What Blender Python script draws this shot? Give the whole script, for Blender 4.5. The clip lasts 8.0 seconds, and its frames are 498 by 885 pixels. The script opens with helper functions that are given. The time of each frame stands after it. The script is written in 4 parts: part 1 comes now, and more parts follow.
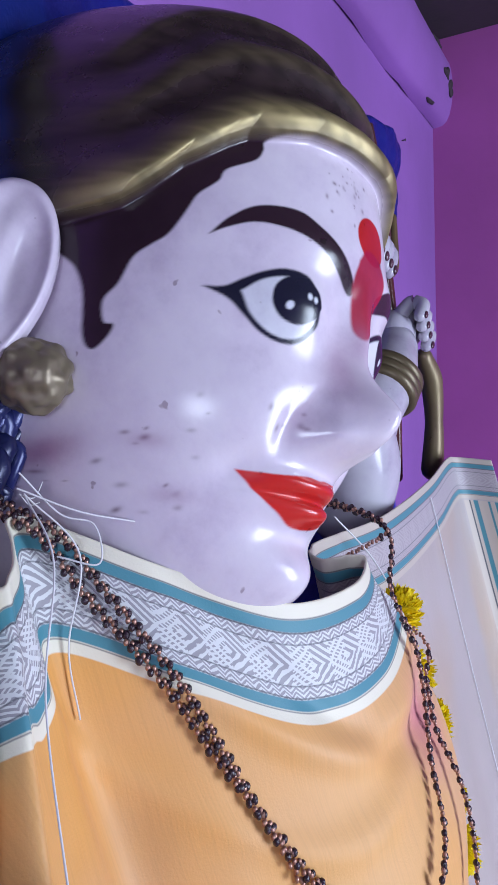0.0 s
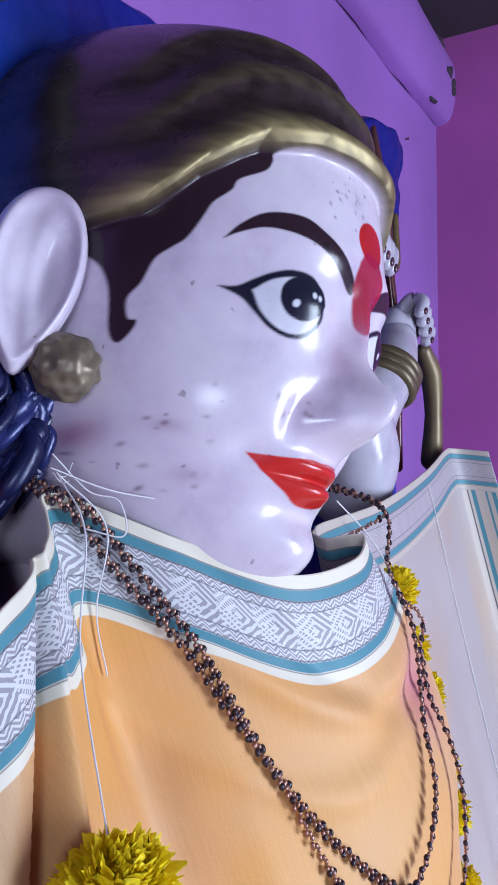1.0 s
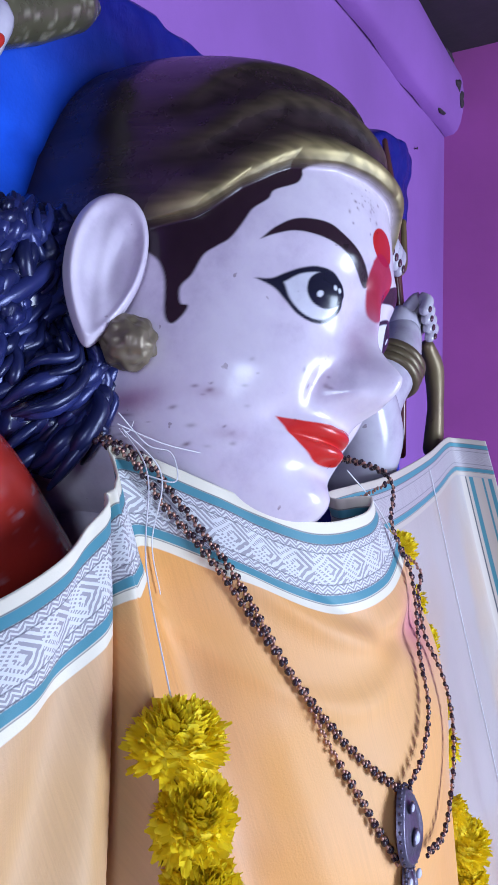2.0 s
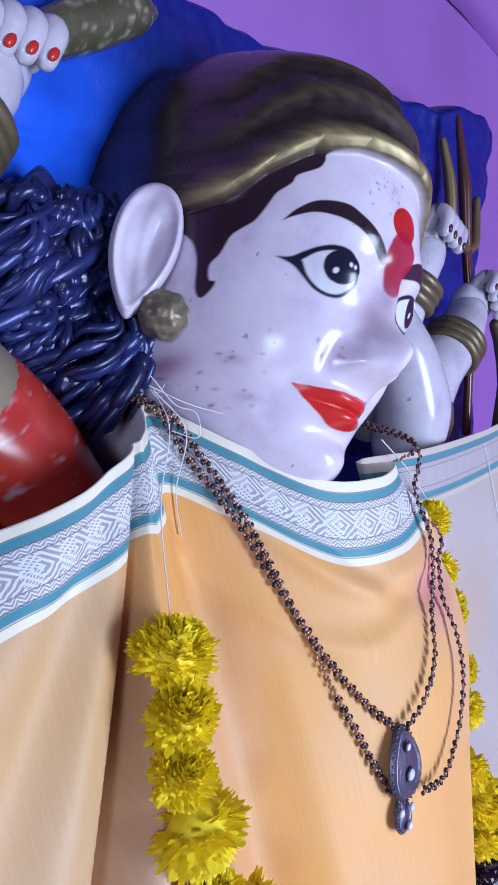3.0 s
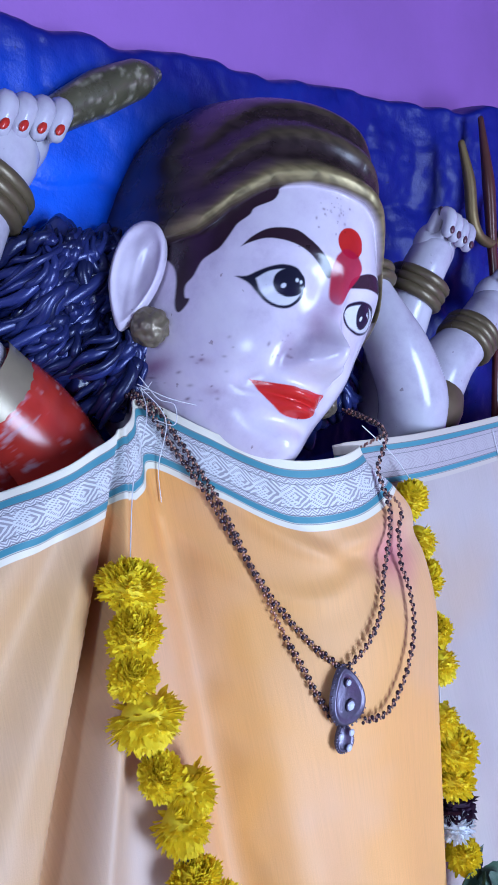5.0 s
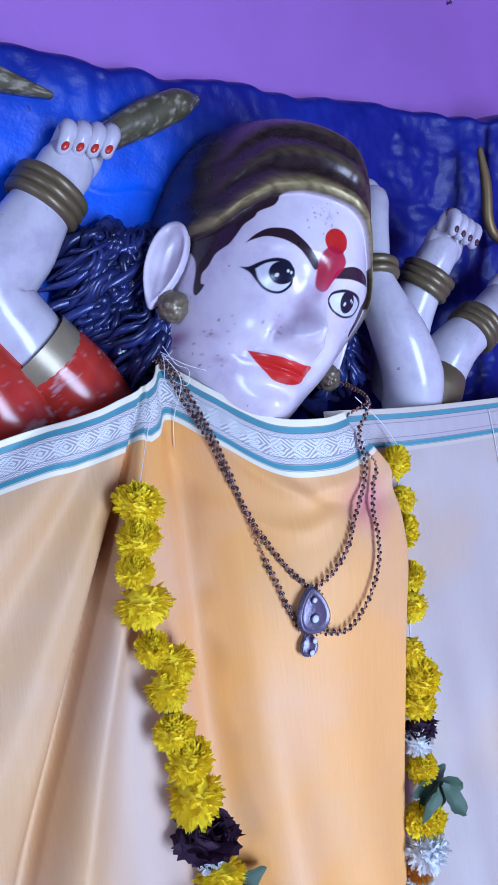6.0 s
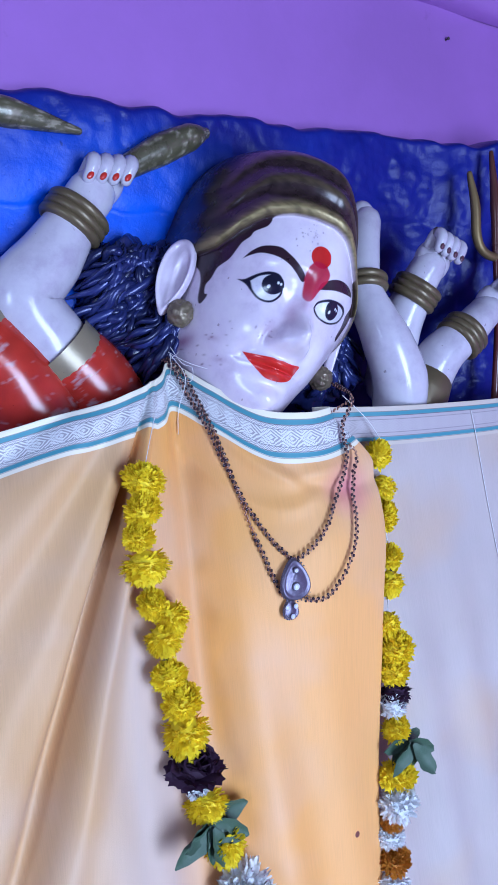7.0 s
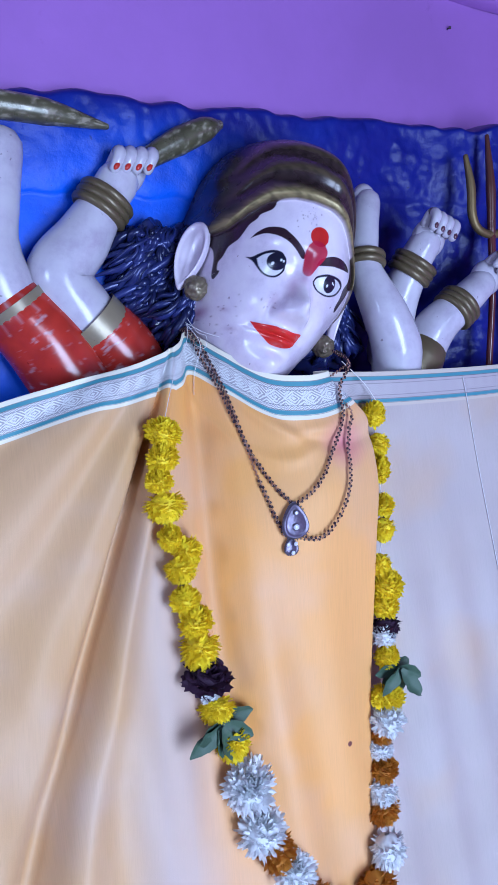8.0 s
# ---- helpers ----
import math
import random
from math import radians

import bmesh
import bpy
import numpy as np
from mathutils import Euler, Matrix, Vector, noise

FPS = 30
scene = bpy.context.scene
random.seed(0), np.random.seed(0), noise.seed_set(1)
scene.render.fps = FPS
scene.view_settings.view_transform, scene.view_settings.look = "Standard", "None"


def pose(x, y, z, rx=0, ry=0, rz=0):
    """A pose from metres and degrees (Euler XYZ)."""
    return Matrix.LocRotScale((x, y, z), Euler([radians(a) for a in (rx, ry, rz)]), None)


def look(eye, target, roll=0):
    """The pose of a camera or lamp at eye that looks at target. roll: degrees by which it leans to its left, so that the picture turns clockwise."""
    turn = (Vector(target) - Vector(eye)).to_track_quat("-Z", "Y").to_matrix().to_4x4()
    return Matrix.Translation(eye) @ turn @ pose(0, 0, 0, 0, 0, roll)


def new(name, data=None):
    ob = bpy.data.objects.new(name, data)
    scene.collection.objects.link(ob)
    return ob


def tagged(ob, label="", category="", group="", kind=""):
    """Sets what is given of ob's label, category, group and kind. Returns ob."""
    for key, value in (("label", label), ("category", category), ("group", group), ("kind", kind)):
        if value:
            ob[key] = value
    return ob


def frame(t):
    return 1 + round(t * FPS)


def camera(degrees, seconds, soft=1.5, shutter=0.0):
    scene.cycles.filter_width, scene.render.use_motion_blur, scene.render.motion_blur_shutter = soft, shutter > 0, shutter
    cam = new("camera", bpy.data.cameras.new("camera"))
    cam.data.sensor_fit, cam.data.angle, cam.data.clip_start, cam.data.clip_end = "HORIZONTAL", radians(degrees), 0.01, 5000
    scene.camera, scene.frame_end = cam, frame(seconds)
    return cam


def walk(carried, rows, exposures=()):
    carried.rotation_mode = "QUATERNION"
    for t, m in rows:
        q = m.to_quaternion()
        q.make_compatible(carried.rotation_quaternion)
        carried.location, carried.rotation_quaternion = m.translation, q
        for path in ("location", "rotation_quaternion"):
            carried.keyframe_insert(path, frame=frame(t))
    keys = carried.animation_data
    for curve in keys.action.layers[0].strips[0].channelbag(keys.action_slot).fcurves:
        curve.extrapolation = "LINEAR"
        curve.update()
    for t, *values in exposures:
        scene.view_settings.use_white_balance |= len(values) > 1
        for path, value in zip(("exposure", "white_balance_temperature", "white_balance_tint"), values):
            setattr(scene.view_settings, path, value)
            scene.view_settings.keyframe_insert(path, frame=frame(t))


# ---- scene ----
cam = camera(40.6, 8.0)
PATH = [
    (0, (0.012, -0.018, 1.495), (1.767, 0.914, 1.267), -2.8),
    (0.5, (0.004, -0.021, 1.498), (1.75, 0.924, 1.26), -2.9),
    (1, (-0.023, -0.032, 1.494), (1.725, 0.908, 1.251), -2.6),
    (1.5, (-0.07, -0.044, 1.489), (1.685, 0.892, 1.272), -2.1),
    (2, (-0.106, -0.055, 1.479), (1.638, 0.895, 1.242), -1.5),
    (2.2, (-0.116, -0.063, 1.474), (1.601, 0.929, 1.217), -1.2),
    (3.3, (-0.114, -0.184, 1.469), (1.378, 1.114, 1.172), -2.0),
    (3.5, (-0.109, -0.213, 1.47), (1.338, 1.132, 1.159), -3.0),
    (4, (-0.099, -0.29, 1.465), (1.246, 1.16, 1.169), -2.3),
    (4.5, (-0.1, -0.325, 1.466), (1.179, 1.178, 1.14), -2.8),
    (5, (-0.103, -0.33, 1.478), (1.19, 1.165, 1.175), -2.8),
    (5.2, (-0.107, -0.342, 1.461), (1.175, 1.159, 1.143), -1.9),
    (6.3, (-0.124, -0.58, 1.454), (0.911, 1.105, 1.157), -1.1),
    (6.5, (-0.128, -0.607, 1.448), (0.9, 1.085, 1.162), -0.9),
    (7, (-0.137, -0.646, 1.445), (0.86, 1.065, 1.167), -0.5),
    (7.5, (-0.15, -0.688, 1.445), (0.83, 1.031, 1.154), -1.1),
    (8, (-0.174, -0.776, 1.43), (0.744, 0.968, 1.095), -0.8),
]
walk(cam, [(t, look(eye, target, roll)) for t, eye, target, roll in PATH],
     [(0.0, 0.10, 6650, 10), (1.0, 0.17, 6500, 10), (2.0, 0.28, 6250, 10), (3.5, 0.17, 6050, 10), (4.5, 0.13, 5750, 10), (6.5, 0.14, 5550, 10), (8.0, 0.06, 5500, 10)])

from mathutils.bvhtree import BVHTree

# ---------------------------------------------------------------- light
world = bpy.data.worlds.new("sky")
scene.world = world
world.use_nodes = True
sky = world.node_tree.nodes.new("ShaderNodeTexSky")
sky.sky_type = 'NISHITA'
sky.sun_disc = False
sky.sun_elevation = radians(40)
sky.sun_rotation = radians(150)
world.node_tree.links.new(sky.outputs[0], world.node_tree.nodes["Background"].inputs[0])
world.node_tree.nodes["Background"].inputs[1].default_value = 0.1


def area_lamp(name, eye, target, width, height, watts, colour):
    """Daylight entering through an opening."""
    data = bpy.data.lights.new(name, 'AREA')
    data.shape, data.size, data.size_y = 'RECTANGLE', width, height
    data.energy, data.color = watts, colour
    ob = new(name, data)
    ob.matrix_world = look(eye, target)
    return ob


area_lamp("door_daylight", (0.55, -2.58, 1.0), (0.4, 0.0, 1.05), 0.80, 1.8, 101.0, (0.65, 0.78, 1.0))
area_lamp("window_daylight", (-1.62, -0.9, 1.75), (0.0, -0.4, 1.5), 0.42, 0.46, 11.0, (0.66, 0.80, 1.0))

# ---------------------------------------------------------------- materials


def nodes_of(name, rough=0.5, metal=0.0):
    m = bpy.data.materials.new(name)
    m.use_nodes = True
    nt = m.node_tree
    b = nt.nodes["Principled BSDF"]
    b.inputs["Roughness"].default_value = rough
    b.inputs["Metallic"].default_value = metal
    return m, nt, b


def node(nt, kind, **values):
    n = nt.nodes.new(kind)
    for k, v in values.items():
        if k in n.inputs:
            n.inputs[k].default_value = v
    return n


def mixed(nt, fac, a, b, mode='MIX'):
    n = nt.nodes.new("ShaderNodeMix")
    n.data_type, n.blend_type = 'RGBA', mode
    for socket, v in ((n.inputs[0], fac), (n.inputs[6], a), (n.inputs[7], b)):
        if isinstance(v, bpy.types.NodeSocket):
            nt.links.new(v, socket)
        else:
            socket.default_value = v
    return n.outputs[2]


def maths(nt, op, a, b=0.0, c=0.0, clamp=False):
    n = nt.nodes.new("ShaderNodeMath")
    n.operation, n.use_clamp = op, clamp
    for socket, v in zip(n.inputs, (a, b, c)):
        if isinstance(v, bpy.types.NodeSocket):
            nt.links.new(v, socket)
        else:
            socket.default_value = v
    return n.outputs[0]


def ramp(nt, value, stops):
    n = nt.nodes.new("ShaderNodeValToRGB")
    el = n.color_ramp.elements
    while len(el) < len(stops):
        el.new(0.5)
    for e, (p, c) in zip(el, stops):
        e.position, e.color = p, (c if len(c) == 4 else (*c, 1))
    nt.links.new(value, n.inputs[0])
    return n.outputs[0]


def noise_of(nt, scale, detail=4.0, coords=None, rough=0.55):
    n = node(nt, "ShaderNodeTexNoise", Scale=scale, Detail=detail, Roughness=rough)
    if coords is None:
        coords = nt.nodes.new("ShaderNodeTexCoord").outputs["Object"]
    nt.links.new(coords, n.inputs["Vector"])
    return n.outputs["Fac"]


def bump(nt, b, height, strength, distance):
    n = node(nt, "ShaderNodeBump", Strength=strength, Distance=distance)
    nt.links.new(height, n.inputs["Height"])
    nt.links.new(n.outputs[0], b.inputs["Normal"])


def plain(name, colour, rough=0.5, metal=0.0, vary=0.25, scale=30.0, relief=0.2, depth=0.001):
    m, nt, b = nodes_of(name, rough, metal)
    f = noise_of(nt, scale)
    g = noise_of(nt, scale * 0.13)
    low = tuple(c * (1 - vary) for c in colour) + (1,)
    high = tuple(min(1, c * (1 + vary)) for c in colour) + (1,)
    mid = mixed(nt, f, low, high)
    col = mixed(nt, maths(nt, 'MULTIPLY', g, 0.5), mid, low)
    nt.links.new(col, b.inputs["Base Color"])
    bump(nt, b, f, relief, depth)
    return m


def statue_paint():
    """Glossy enamel, coloured by the painted pattern; alpha carries bronze paint."""
    m, nt, b = nodes_of("statue_enamel", 0.22)
    at = nt.nodes.new("ShaderNodeAttribute")
    at.attribute_name = "paint"
    fine = noise_of(nt, 240.0, 3.0)
    broad = noise_of(nt, 15.0, 6.0, rough=0.65)
    # random violet mottling: grime, plus the face's purple shading and reflections painted in
    grime_and_shade = ramp(nt, broad, [(0.30, (0.64, 0.57, 0.68)), (0.48, (0.90, 0.87, 0.92)), (0.62, (1, 1, 1))])
    col = mixed(nt, 0.75, at.outputs["Color"], grime_and_shade, 'MULTIPLY')
    speck = ramp(nt, noise_of(nt, 95.0, 2.0), [(0.725, (1, 1, 1)), (0.76, (0.40, 0.33, 0.34))])
    col = mixed(nt, 0.7, col, speck, 'MULTIPLY')
    nt.links.new(col, b.inputs["Base Color"])
    nt.links.new(maths(nt, 'MULTIPLY', at.outputs["Alpha"], 0.55), b.inputs["Metallic"])
    r = maths(nt, 'MULTIPLY_ADD', broad, 0.22, 0.10)
    nt.links.new(maths(nt, 'MULTIPLY_ADD', at.outputs["Alpha"], 0.26, r), b.inputs["Roughness"])
    bump(nt, b, mixed(nt, 0.75, fine, broad), 0.16, 0.0014)
    return m


def wall_paint(name, colour):
    m, nt, b = nodes_of(name, 0.62)
    a = noise_of(nt, 2.2, 6.0)
    f = noise_of(nt, 60.0, 4.0)
    low = tuple(c * 0.80 for c in colour) + (1,)
    col = mixed(nt, ramp(nt, a, [(0.35, (0, 0, 0)), (0.65, (1, 1, 1))]), low, (*colour, 1))
    dirt = ramp(nt, noise_of(nt, 9.0, 7.0, rough=0.7), [(0.66, (1, 1, 1)), (0.78, (0.62, 0.55, 0.60))])
    col = mixed(nt, 0.6, col, dirt, 'MULTIPLY')
    nt.links.new(col, b.inputs["Base Color"])
    bump(nt, b, mixed(nt, 0.4, f, a), 0.25, 0.003)
    return m


PINK = wall_paint("lilac_limewash", (0.33, 0.135, 0.49))
MAGENTA = wall_paint("magenta_limewash", (0.40, 0.085, 0.33))
SOOT = plain("sooty_timber", (0.045, 0.03, 0.04), 0.8, scale=25, relief=0.5, depth=0.004)
FLOOR = plain("grey_stone_floor", (0.25, 0.23, 0.22), 0.5, scale=12)
ENAMEL = statue_paint()
RELIEF = ENAMEL.copy()
RELIEF.name = "blue_relief_enamel"
for n in RELIEF.node_tree.nodes:
    if n.type == 'MATH' and n.operation == 'MULTIPLY_ADD' and abs(n.inputs[2].default_value - 0.10) < 1e-4:
        n.inputs[2].default_value = 0.22
    if n.type == 'BSDF_PRINCIPLED':
        n.inputs["Specular IOR Level"].default_value = 0.14
    if n.type == 'BUMP':
        n.inputs["Strength"].default_value, n.inputs["Distance"].default_value = 0.35, 0.004

# ---------------------------------------------------------------- mesh tools


def part(name, bm, material, parent=None, label=""):
    """Links a bmesh as one mesh object, under a thing where parent is given."""
    me = bpy.data.meshes.new(name)
    bm.to_mesh(me)
    bm.free()
    me.materials.append(material)
    ob = new(name, me)
    if parent is not None:
        ob.parent = parent
    if label:
        tagged(ob, label)
    return ob


def smooth(ob):
    ob.data.polygons.foreach_set("use_smooth", [True] * len(ob.data.polygons))
    return ob


def box(bm, x0, x1, y0, y1, z0, z1, bevel=0.0):
    made = bmesh.ops.create_cube(bm, size=1.0)["verts"]
    bmesh.ops.transform(bm, verts=made, matrix=Matrix.LocRotScale(((x0 + x1) / 2, (y0 + y1) / 2, (z0 + z1) / 2), None, (x1 - x0, y1 - y0, z1 - z0)))
    if bevel:
        edges = list({e for v in made for e in v.link_edges})
        bmesh.ops.bevel(bm, geom=edges, offset=bevel, segments=2, affect='EDGES')


def spline(points, n):
    """A Catmull-Rom curve through points, n samples."""
    p = np.array(points, float)
    p = np.vstack([2 * p[0] - p[1], p, 2 * p[-1] - p[-2]])
    k = len(p) - 3
    s = np.linspace(0, k, n)
    i = np.minimum(s.astype(int), k - 1)
    f = (s - i)[:, None]
    a, b, c, d = p[i], p[i + 1], p[i + 2], p[i + 3]
    return 0.5 * (2 * b + (c - a) * f + (2 * a - 5 * b + 4 * c - d) * f ** 2 + (3 * b - a - 3 * c + d) * f ** 3)


def bell(x, s):
    return np.exp(-(x / s) ** 2)


def step(a, b, x):
    t = np.clip((x - a) / (b - a), 0, 1)
    return t * t * (3 - 2 * t)


class Pile:
    """Grids of quads with a paint colour a vertex, joined into one mesh."""

    def __init__(self):
        self.v, self.q, self.c, self.n = [], [], [], 0

    def grid(self, pts, colour, closed=False):
        rows, cols = pts.shape[:2]
        idx = np.arange(rows * cols).reshape(rows, cols) + self.n
        if closed:
            idx = np.hstack([idx, idx[:, :1]])
        quads = np.stack([idx[:-1, :-1], idx[:-1, 1:], idx[1:, 1:], idx[1:, :-1]], -1).reshape(-1, 4)
        self.v.append(pts.reshape(-1, 3))
        self.q.append(quads)
        c = np.broadcast_to(np.array(colour, float), (rows, cols, 4)).reshape(-1, 4)
        self.c.append(c)
        self.n += rows * cols

    def tube(self, points, radii, colour, n=24, sides=16, flat=1.0, caps=True):
        p = spline(points, n)
        r = np.interp(np.linspace(0, 1, n), np.linspace(0, 1, len(radii)), radii)
        if caps:
            k = 4
            ends = np.sin(np.linspace(0.05, 1, k) * math.pi / 2)
            t0, t1 = p[1] - p[0], p[-1] - p[-2]
            t0, t1 = t0 / (np.linalg.norm(t0) + 1e-9), t1 / (np.linalg.norm(t1) + 1e-9)
            back = np.cos(np.linspace(0.05, 1, k) * math.pi / 2)
            p = np.vstack([p[0] - t0 * (back * r[0])[:, None], p[1:-1], p[-1] + t1 * (back[::-1] * r[-1])[:, None]])
            r = np.concatenate([ends * r[0], r[1:-1], ends[::-1] * r[-1]])
        t = np.gradient(p, axis=0)
        t /= np.linalg.norm(t, axis=1)[:, None] + 1e-9
        side = np.cross(t, [0.0, 1.0, 0.0])
        side /= np.linalg.norm(side, axis=1)[:, None] + 1e-9
        up = np.cross(side, t)
        a = np.linspace(0, 2 * math.pi, sides, endpoint=False)
        pts = p[:, None] + r[:, None, None] * (np.cos(a)[None, :, None] * side[:, None] + flat * np.sin(a)[None, :, None] * up[:, None])
        self.grid(pts, colour, True)

    def ball(self, centre, size, colour, turn=None, rows=20, cols=28, lumps=0.0, scale=40.0):
        la = np.linspace(-math.pi / 2 + 1e-3, math.pi / 2 - 1e-3, rows)[:, None]
        lo = np.linspace(0, 2 * math.pi, cols, endpoint=False)[None, :]
        d = np.stack([np.cos(la) * np.cos(lo), np.cos(la) * np.sin(lo), np.sin(la) + 0 * lo], -1)
        p = d * np.array(size)
        if lumps:
            k = np.array([[noise.noise(Vector(q) * scale + Vector(centre) * 50) for q in row] for row in p])
            p = p * (1 + lumps * k[..., None])
        if turn is not None:
            p = p @ np.array(turn.to_3x3()).T
        self.grid(p + np.array(centre), colour, True)

    def build(self, name, material):
        v, q, c = np.vstack(self.v), np.vstack(self.q), np.vstack(self.c)
        me = bpy.data.meshes.new(name)
        me.vertices.add(len(v))
        me.vertices.foreach_set("co", v.astype(np.float32).ravel())
        me.loops.add(q.size)
        me.loops.foreach_set("vertex_index", q.astype(np.int32).ravel())
        me.polygons.add(len(q))
        me.polygons.foreach_set("loop_start", np.arange(0, q.size, 4, dtype=np.int32))
        me.polygons.foreach_set("use_smooth", np.ones(len(q), bool))
        me.update(calc_edges=True)
        at = me.color_attributes.new("paint", 'FLOAT_COLOR', 'POINT')
        at.data.foreach_set("color", c.astype(np.float32).ravel())
        me.materials.append(material)
        return new(name, me)


# ---------------------------------------------------------------- room
WALL_Y, CORNER_X, LEFT_X, FRONT_Y, ROOF = 0.40, 1.95, -1.75, -2.6, 2.33


def wall(name, boxes, material, label):
    bm = bmesh.new()
    for b in boxes:
        box(bm, *b)
    return tagged(part(name, bm, material), label, "wall", kind="structure")


wall("wall_north", [(LEFT_X - 0.15, CORNER_X + 0.15, WALL_Y, WALL_Y + 0.15, 0, ROOF)], PINK, "lilac limewashed wall behind the statue")
wall("wall_east", [(CORNER_X, CORNER_X + 0.15, FRONT_Y, WALL_Y, 0, ROOF)], MAGENTA, "magenta limewashed side wall with soot near the roof")
wall("wall_west", [(LEFT_X - 0.15, LEFT_X, FRONT_Y, -1.25, 0, ROOF), (LEFT_X - 0.15, LEFT_X, -0.55, WALL_Y, 0, ROOF),
                   (LEFT_X - 0.15, LEFT_X, -1.25, -0.55, 0, 1.3), (LEFT_X - 0.15, LEFT_X, -1.25, -0.55, 2.2, ROOF)], PINK, "lilac limewashed wall with a window opening")
wall("wall_south", [(LEFT_X - 0.15, 0.13, FRONT_Y - 0.15, FRONT_Y, 0, ROOF), (0.97, CORNER_X + 0.15, FRONT_Y - 0.15, FRONT_Y, 0, ROOF),
                    (0.13, 0.97, FRONT_Y - 0.15, FRONT_Y, 1.95, ROOF)], PINK, "lilac limewashed wall with a doorway")
bm = bmesh.new()
box(bm, LEFT_X - 0.15, CORNER_X + 0.15, FRONT_Y - 0.15, WALL_Y + 0.15, -0.1, 0)
tagged(part("floor", bm, FLOOR), "grey stone floor of the shrine", "floor", kind="structure")
bm = bmesh.new()
box(bm, LEFT_X - 0.15, CORNER_X + 0.15, FRONT_Y - 0.15, WALL_Y + 0.15, ROOF, ROOF + 0.1)
tagged(part("ceiling", bm, SOOT), "dark sooty timber ceiling", "ceiling", kind="structure")


def beam():
    """The rounded plaster beam along the top of the back wall."""
    bm = bmesh.new()
    n, prof = 60, []
    for k in range(13):
        a = -math.pi / 2 + math.pi * k / 12
        prof.append((WALL_Y - 0.002 - 0.05 * max(0, math.cos(a)) ** 0.6, 2.20 + 0.095 * math.sin(a)))
    rows = []
    for i in range(n + 1):
        x = LEFT_X + (CORNER_X - LEFT_X) * i / n
        rows.append([bm.verts.new((x, y + 0.006 * noise.noise((x * 6, y * 20, z * 9)), z + 0.008 * noise.noise((x * 5, 3, z * 7)))) for y, z in prof])
    for a, b in zip(rows, rows[1:]):
        for k in range(len(prof) - 1):
            bm.faces.new((a[k], b[k], b[k + 1], a[k + 1]))
    bmesh.ops.recalc_face_normals(bm, faces=bm.faces)
    return smooth(tagged(part("trim_beam", bm, PINK), "rounded lilac plaster beam under the roof", "beam", kind="structure"))


beam()


def flaked_plaster(spots):
    """Sooty sockets where plaster has fallen from the beam near the corner."""
    pile = Pile()
    for x, z, wide, high in spots:
        face = WALL_Y - 0.002 - 0.05 * max(0.0, 1 - min(1.0, abs(z - 2.20) / 0.095) ** 2) ** 0.3
        pile.ball((x, face - 0.001, z), (wide, 0.006, high), (0, 0, 0, 0), rows=16, cols=26, lumps=0.9, scale=70.0)
    return tagged(pile.build("trim_flakes", SOOT), "dark sooty flaked patches on the plaster beam", "flaked plaster", kind="structure")


flaked_plaster([(1.88, 2.215, 0.022, 0.012), (1.92, 2.19, 0.014, 0.018), (1.77, 2.115, 0.030, 0.004), (1.45, 2.275, 0.050, 0.008), (1.86, 2.285, 0.045, 0.010)])

# ---------------------------------------------------------------- relief panel


def relief_panel():
    """The blue rock-like plaster backing with a lumpy rim."""
    pile = Pile()
    nx, nz = 420, 260
    xs = np.linspace(-0.75, 1.10, nx)
    pts = np.zeros((nz, nx, 3))
    col = np.zeros((nz, nx, 4))
    for i, x in enumerate(xs):
        top = 1.818 + 0.014 * noise.noise((x * 5, 0, 0)) + 0.012 * noise.noise((x * 19, 4, 0)) + 0.04 * max(0, x - 0.3) - 0.09 * max(0, 0.25 - x) - 1.2 * max(0, x - 1.03) ** 1.3
        for j in range(nz):
            f = j / (nz - 1)
            z = 0.9 + (top - 0.9) * f
            d = top - z
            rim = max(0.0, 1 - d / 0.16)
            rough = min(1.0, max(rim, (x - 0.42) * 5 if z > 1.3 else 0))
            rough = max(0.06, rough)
            a = noise.noise((x * 13 + z * 5, z * 17, 0)) + 0.40 * noise.noise((x * 41, z * 36, 3)) + 0.2 * noise.noise((x * 90, z * 80, 5))
            y = 0.365 - 0.02 * rim ** 0.5 - 0.0075 * rough * a - 0.085 * step(0.72, 1.04, x)
            if x > 1.07:
                y += (WALL_Y + 0.01 - y) * (1 - math.sqrt(max(0.0, 1 - ((x - 1.07) / 0.03) ** 2)))
            if d < 0.02:
                y += (WALL_Y + 0.01 - y) * (1 - math.sqrt(max(0.0, 1 - (1 - d / 0.02) ** 2)))
            pts[j, i] = (x, y, z)
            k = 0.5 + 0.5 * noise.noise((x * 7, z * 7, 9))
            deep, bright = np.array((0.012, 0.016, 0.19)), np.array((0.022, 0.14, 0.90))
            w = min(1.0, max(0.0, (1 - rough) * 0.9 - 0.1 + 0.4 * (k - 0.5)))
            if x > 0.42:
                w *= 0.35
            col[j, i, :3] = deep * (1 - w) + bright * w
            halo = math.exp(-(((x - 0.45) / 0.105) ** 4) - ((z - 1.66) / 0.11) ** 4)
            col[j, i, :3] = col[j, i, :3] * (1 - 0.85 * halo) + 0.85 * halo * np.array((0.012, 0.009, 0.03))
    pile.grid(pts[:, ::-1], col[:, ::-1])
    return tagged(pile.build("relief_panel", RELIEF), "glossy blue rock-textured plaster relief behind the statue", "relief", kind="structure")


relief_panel()

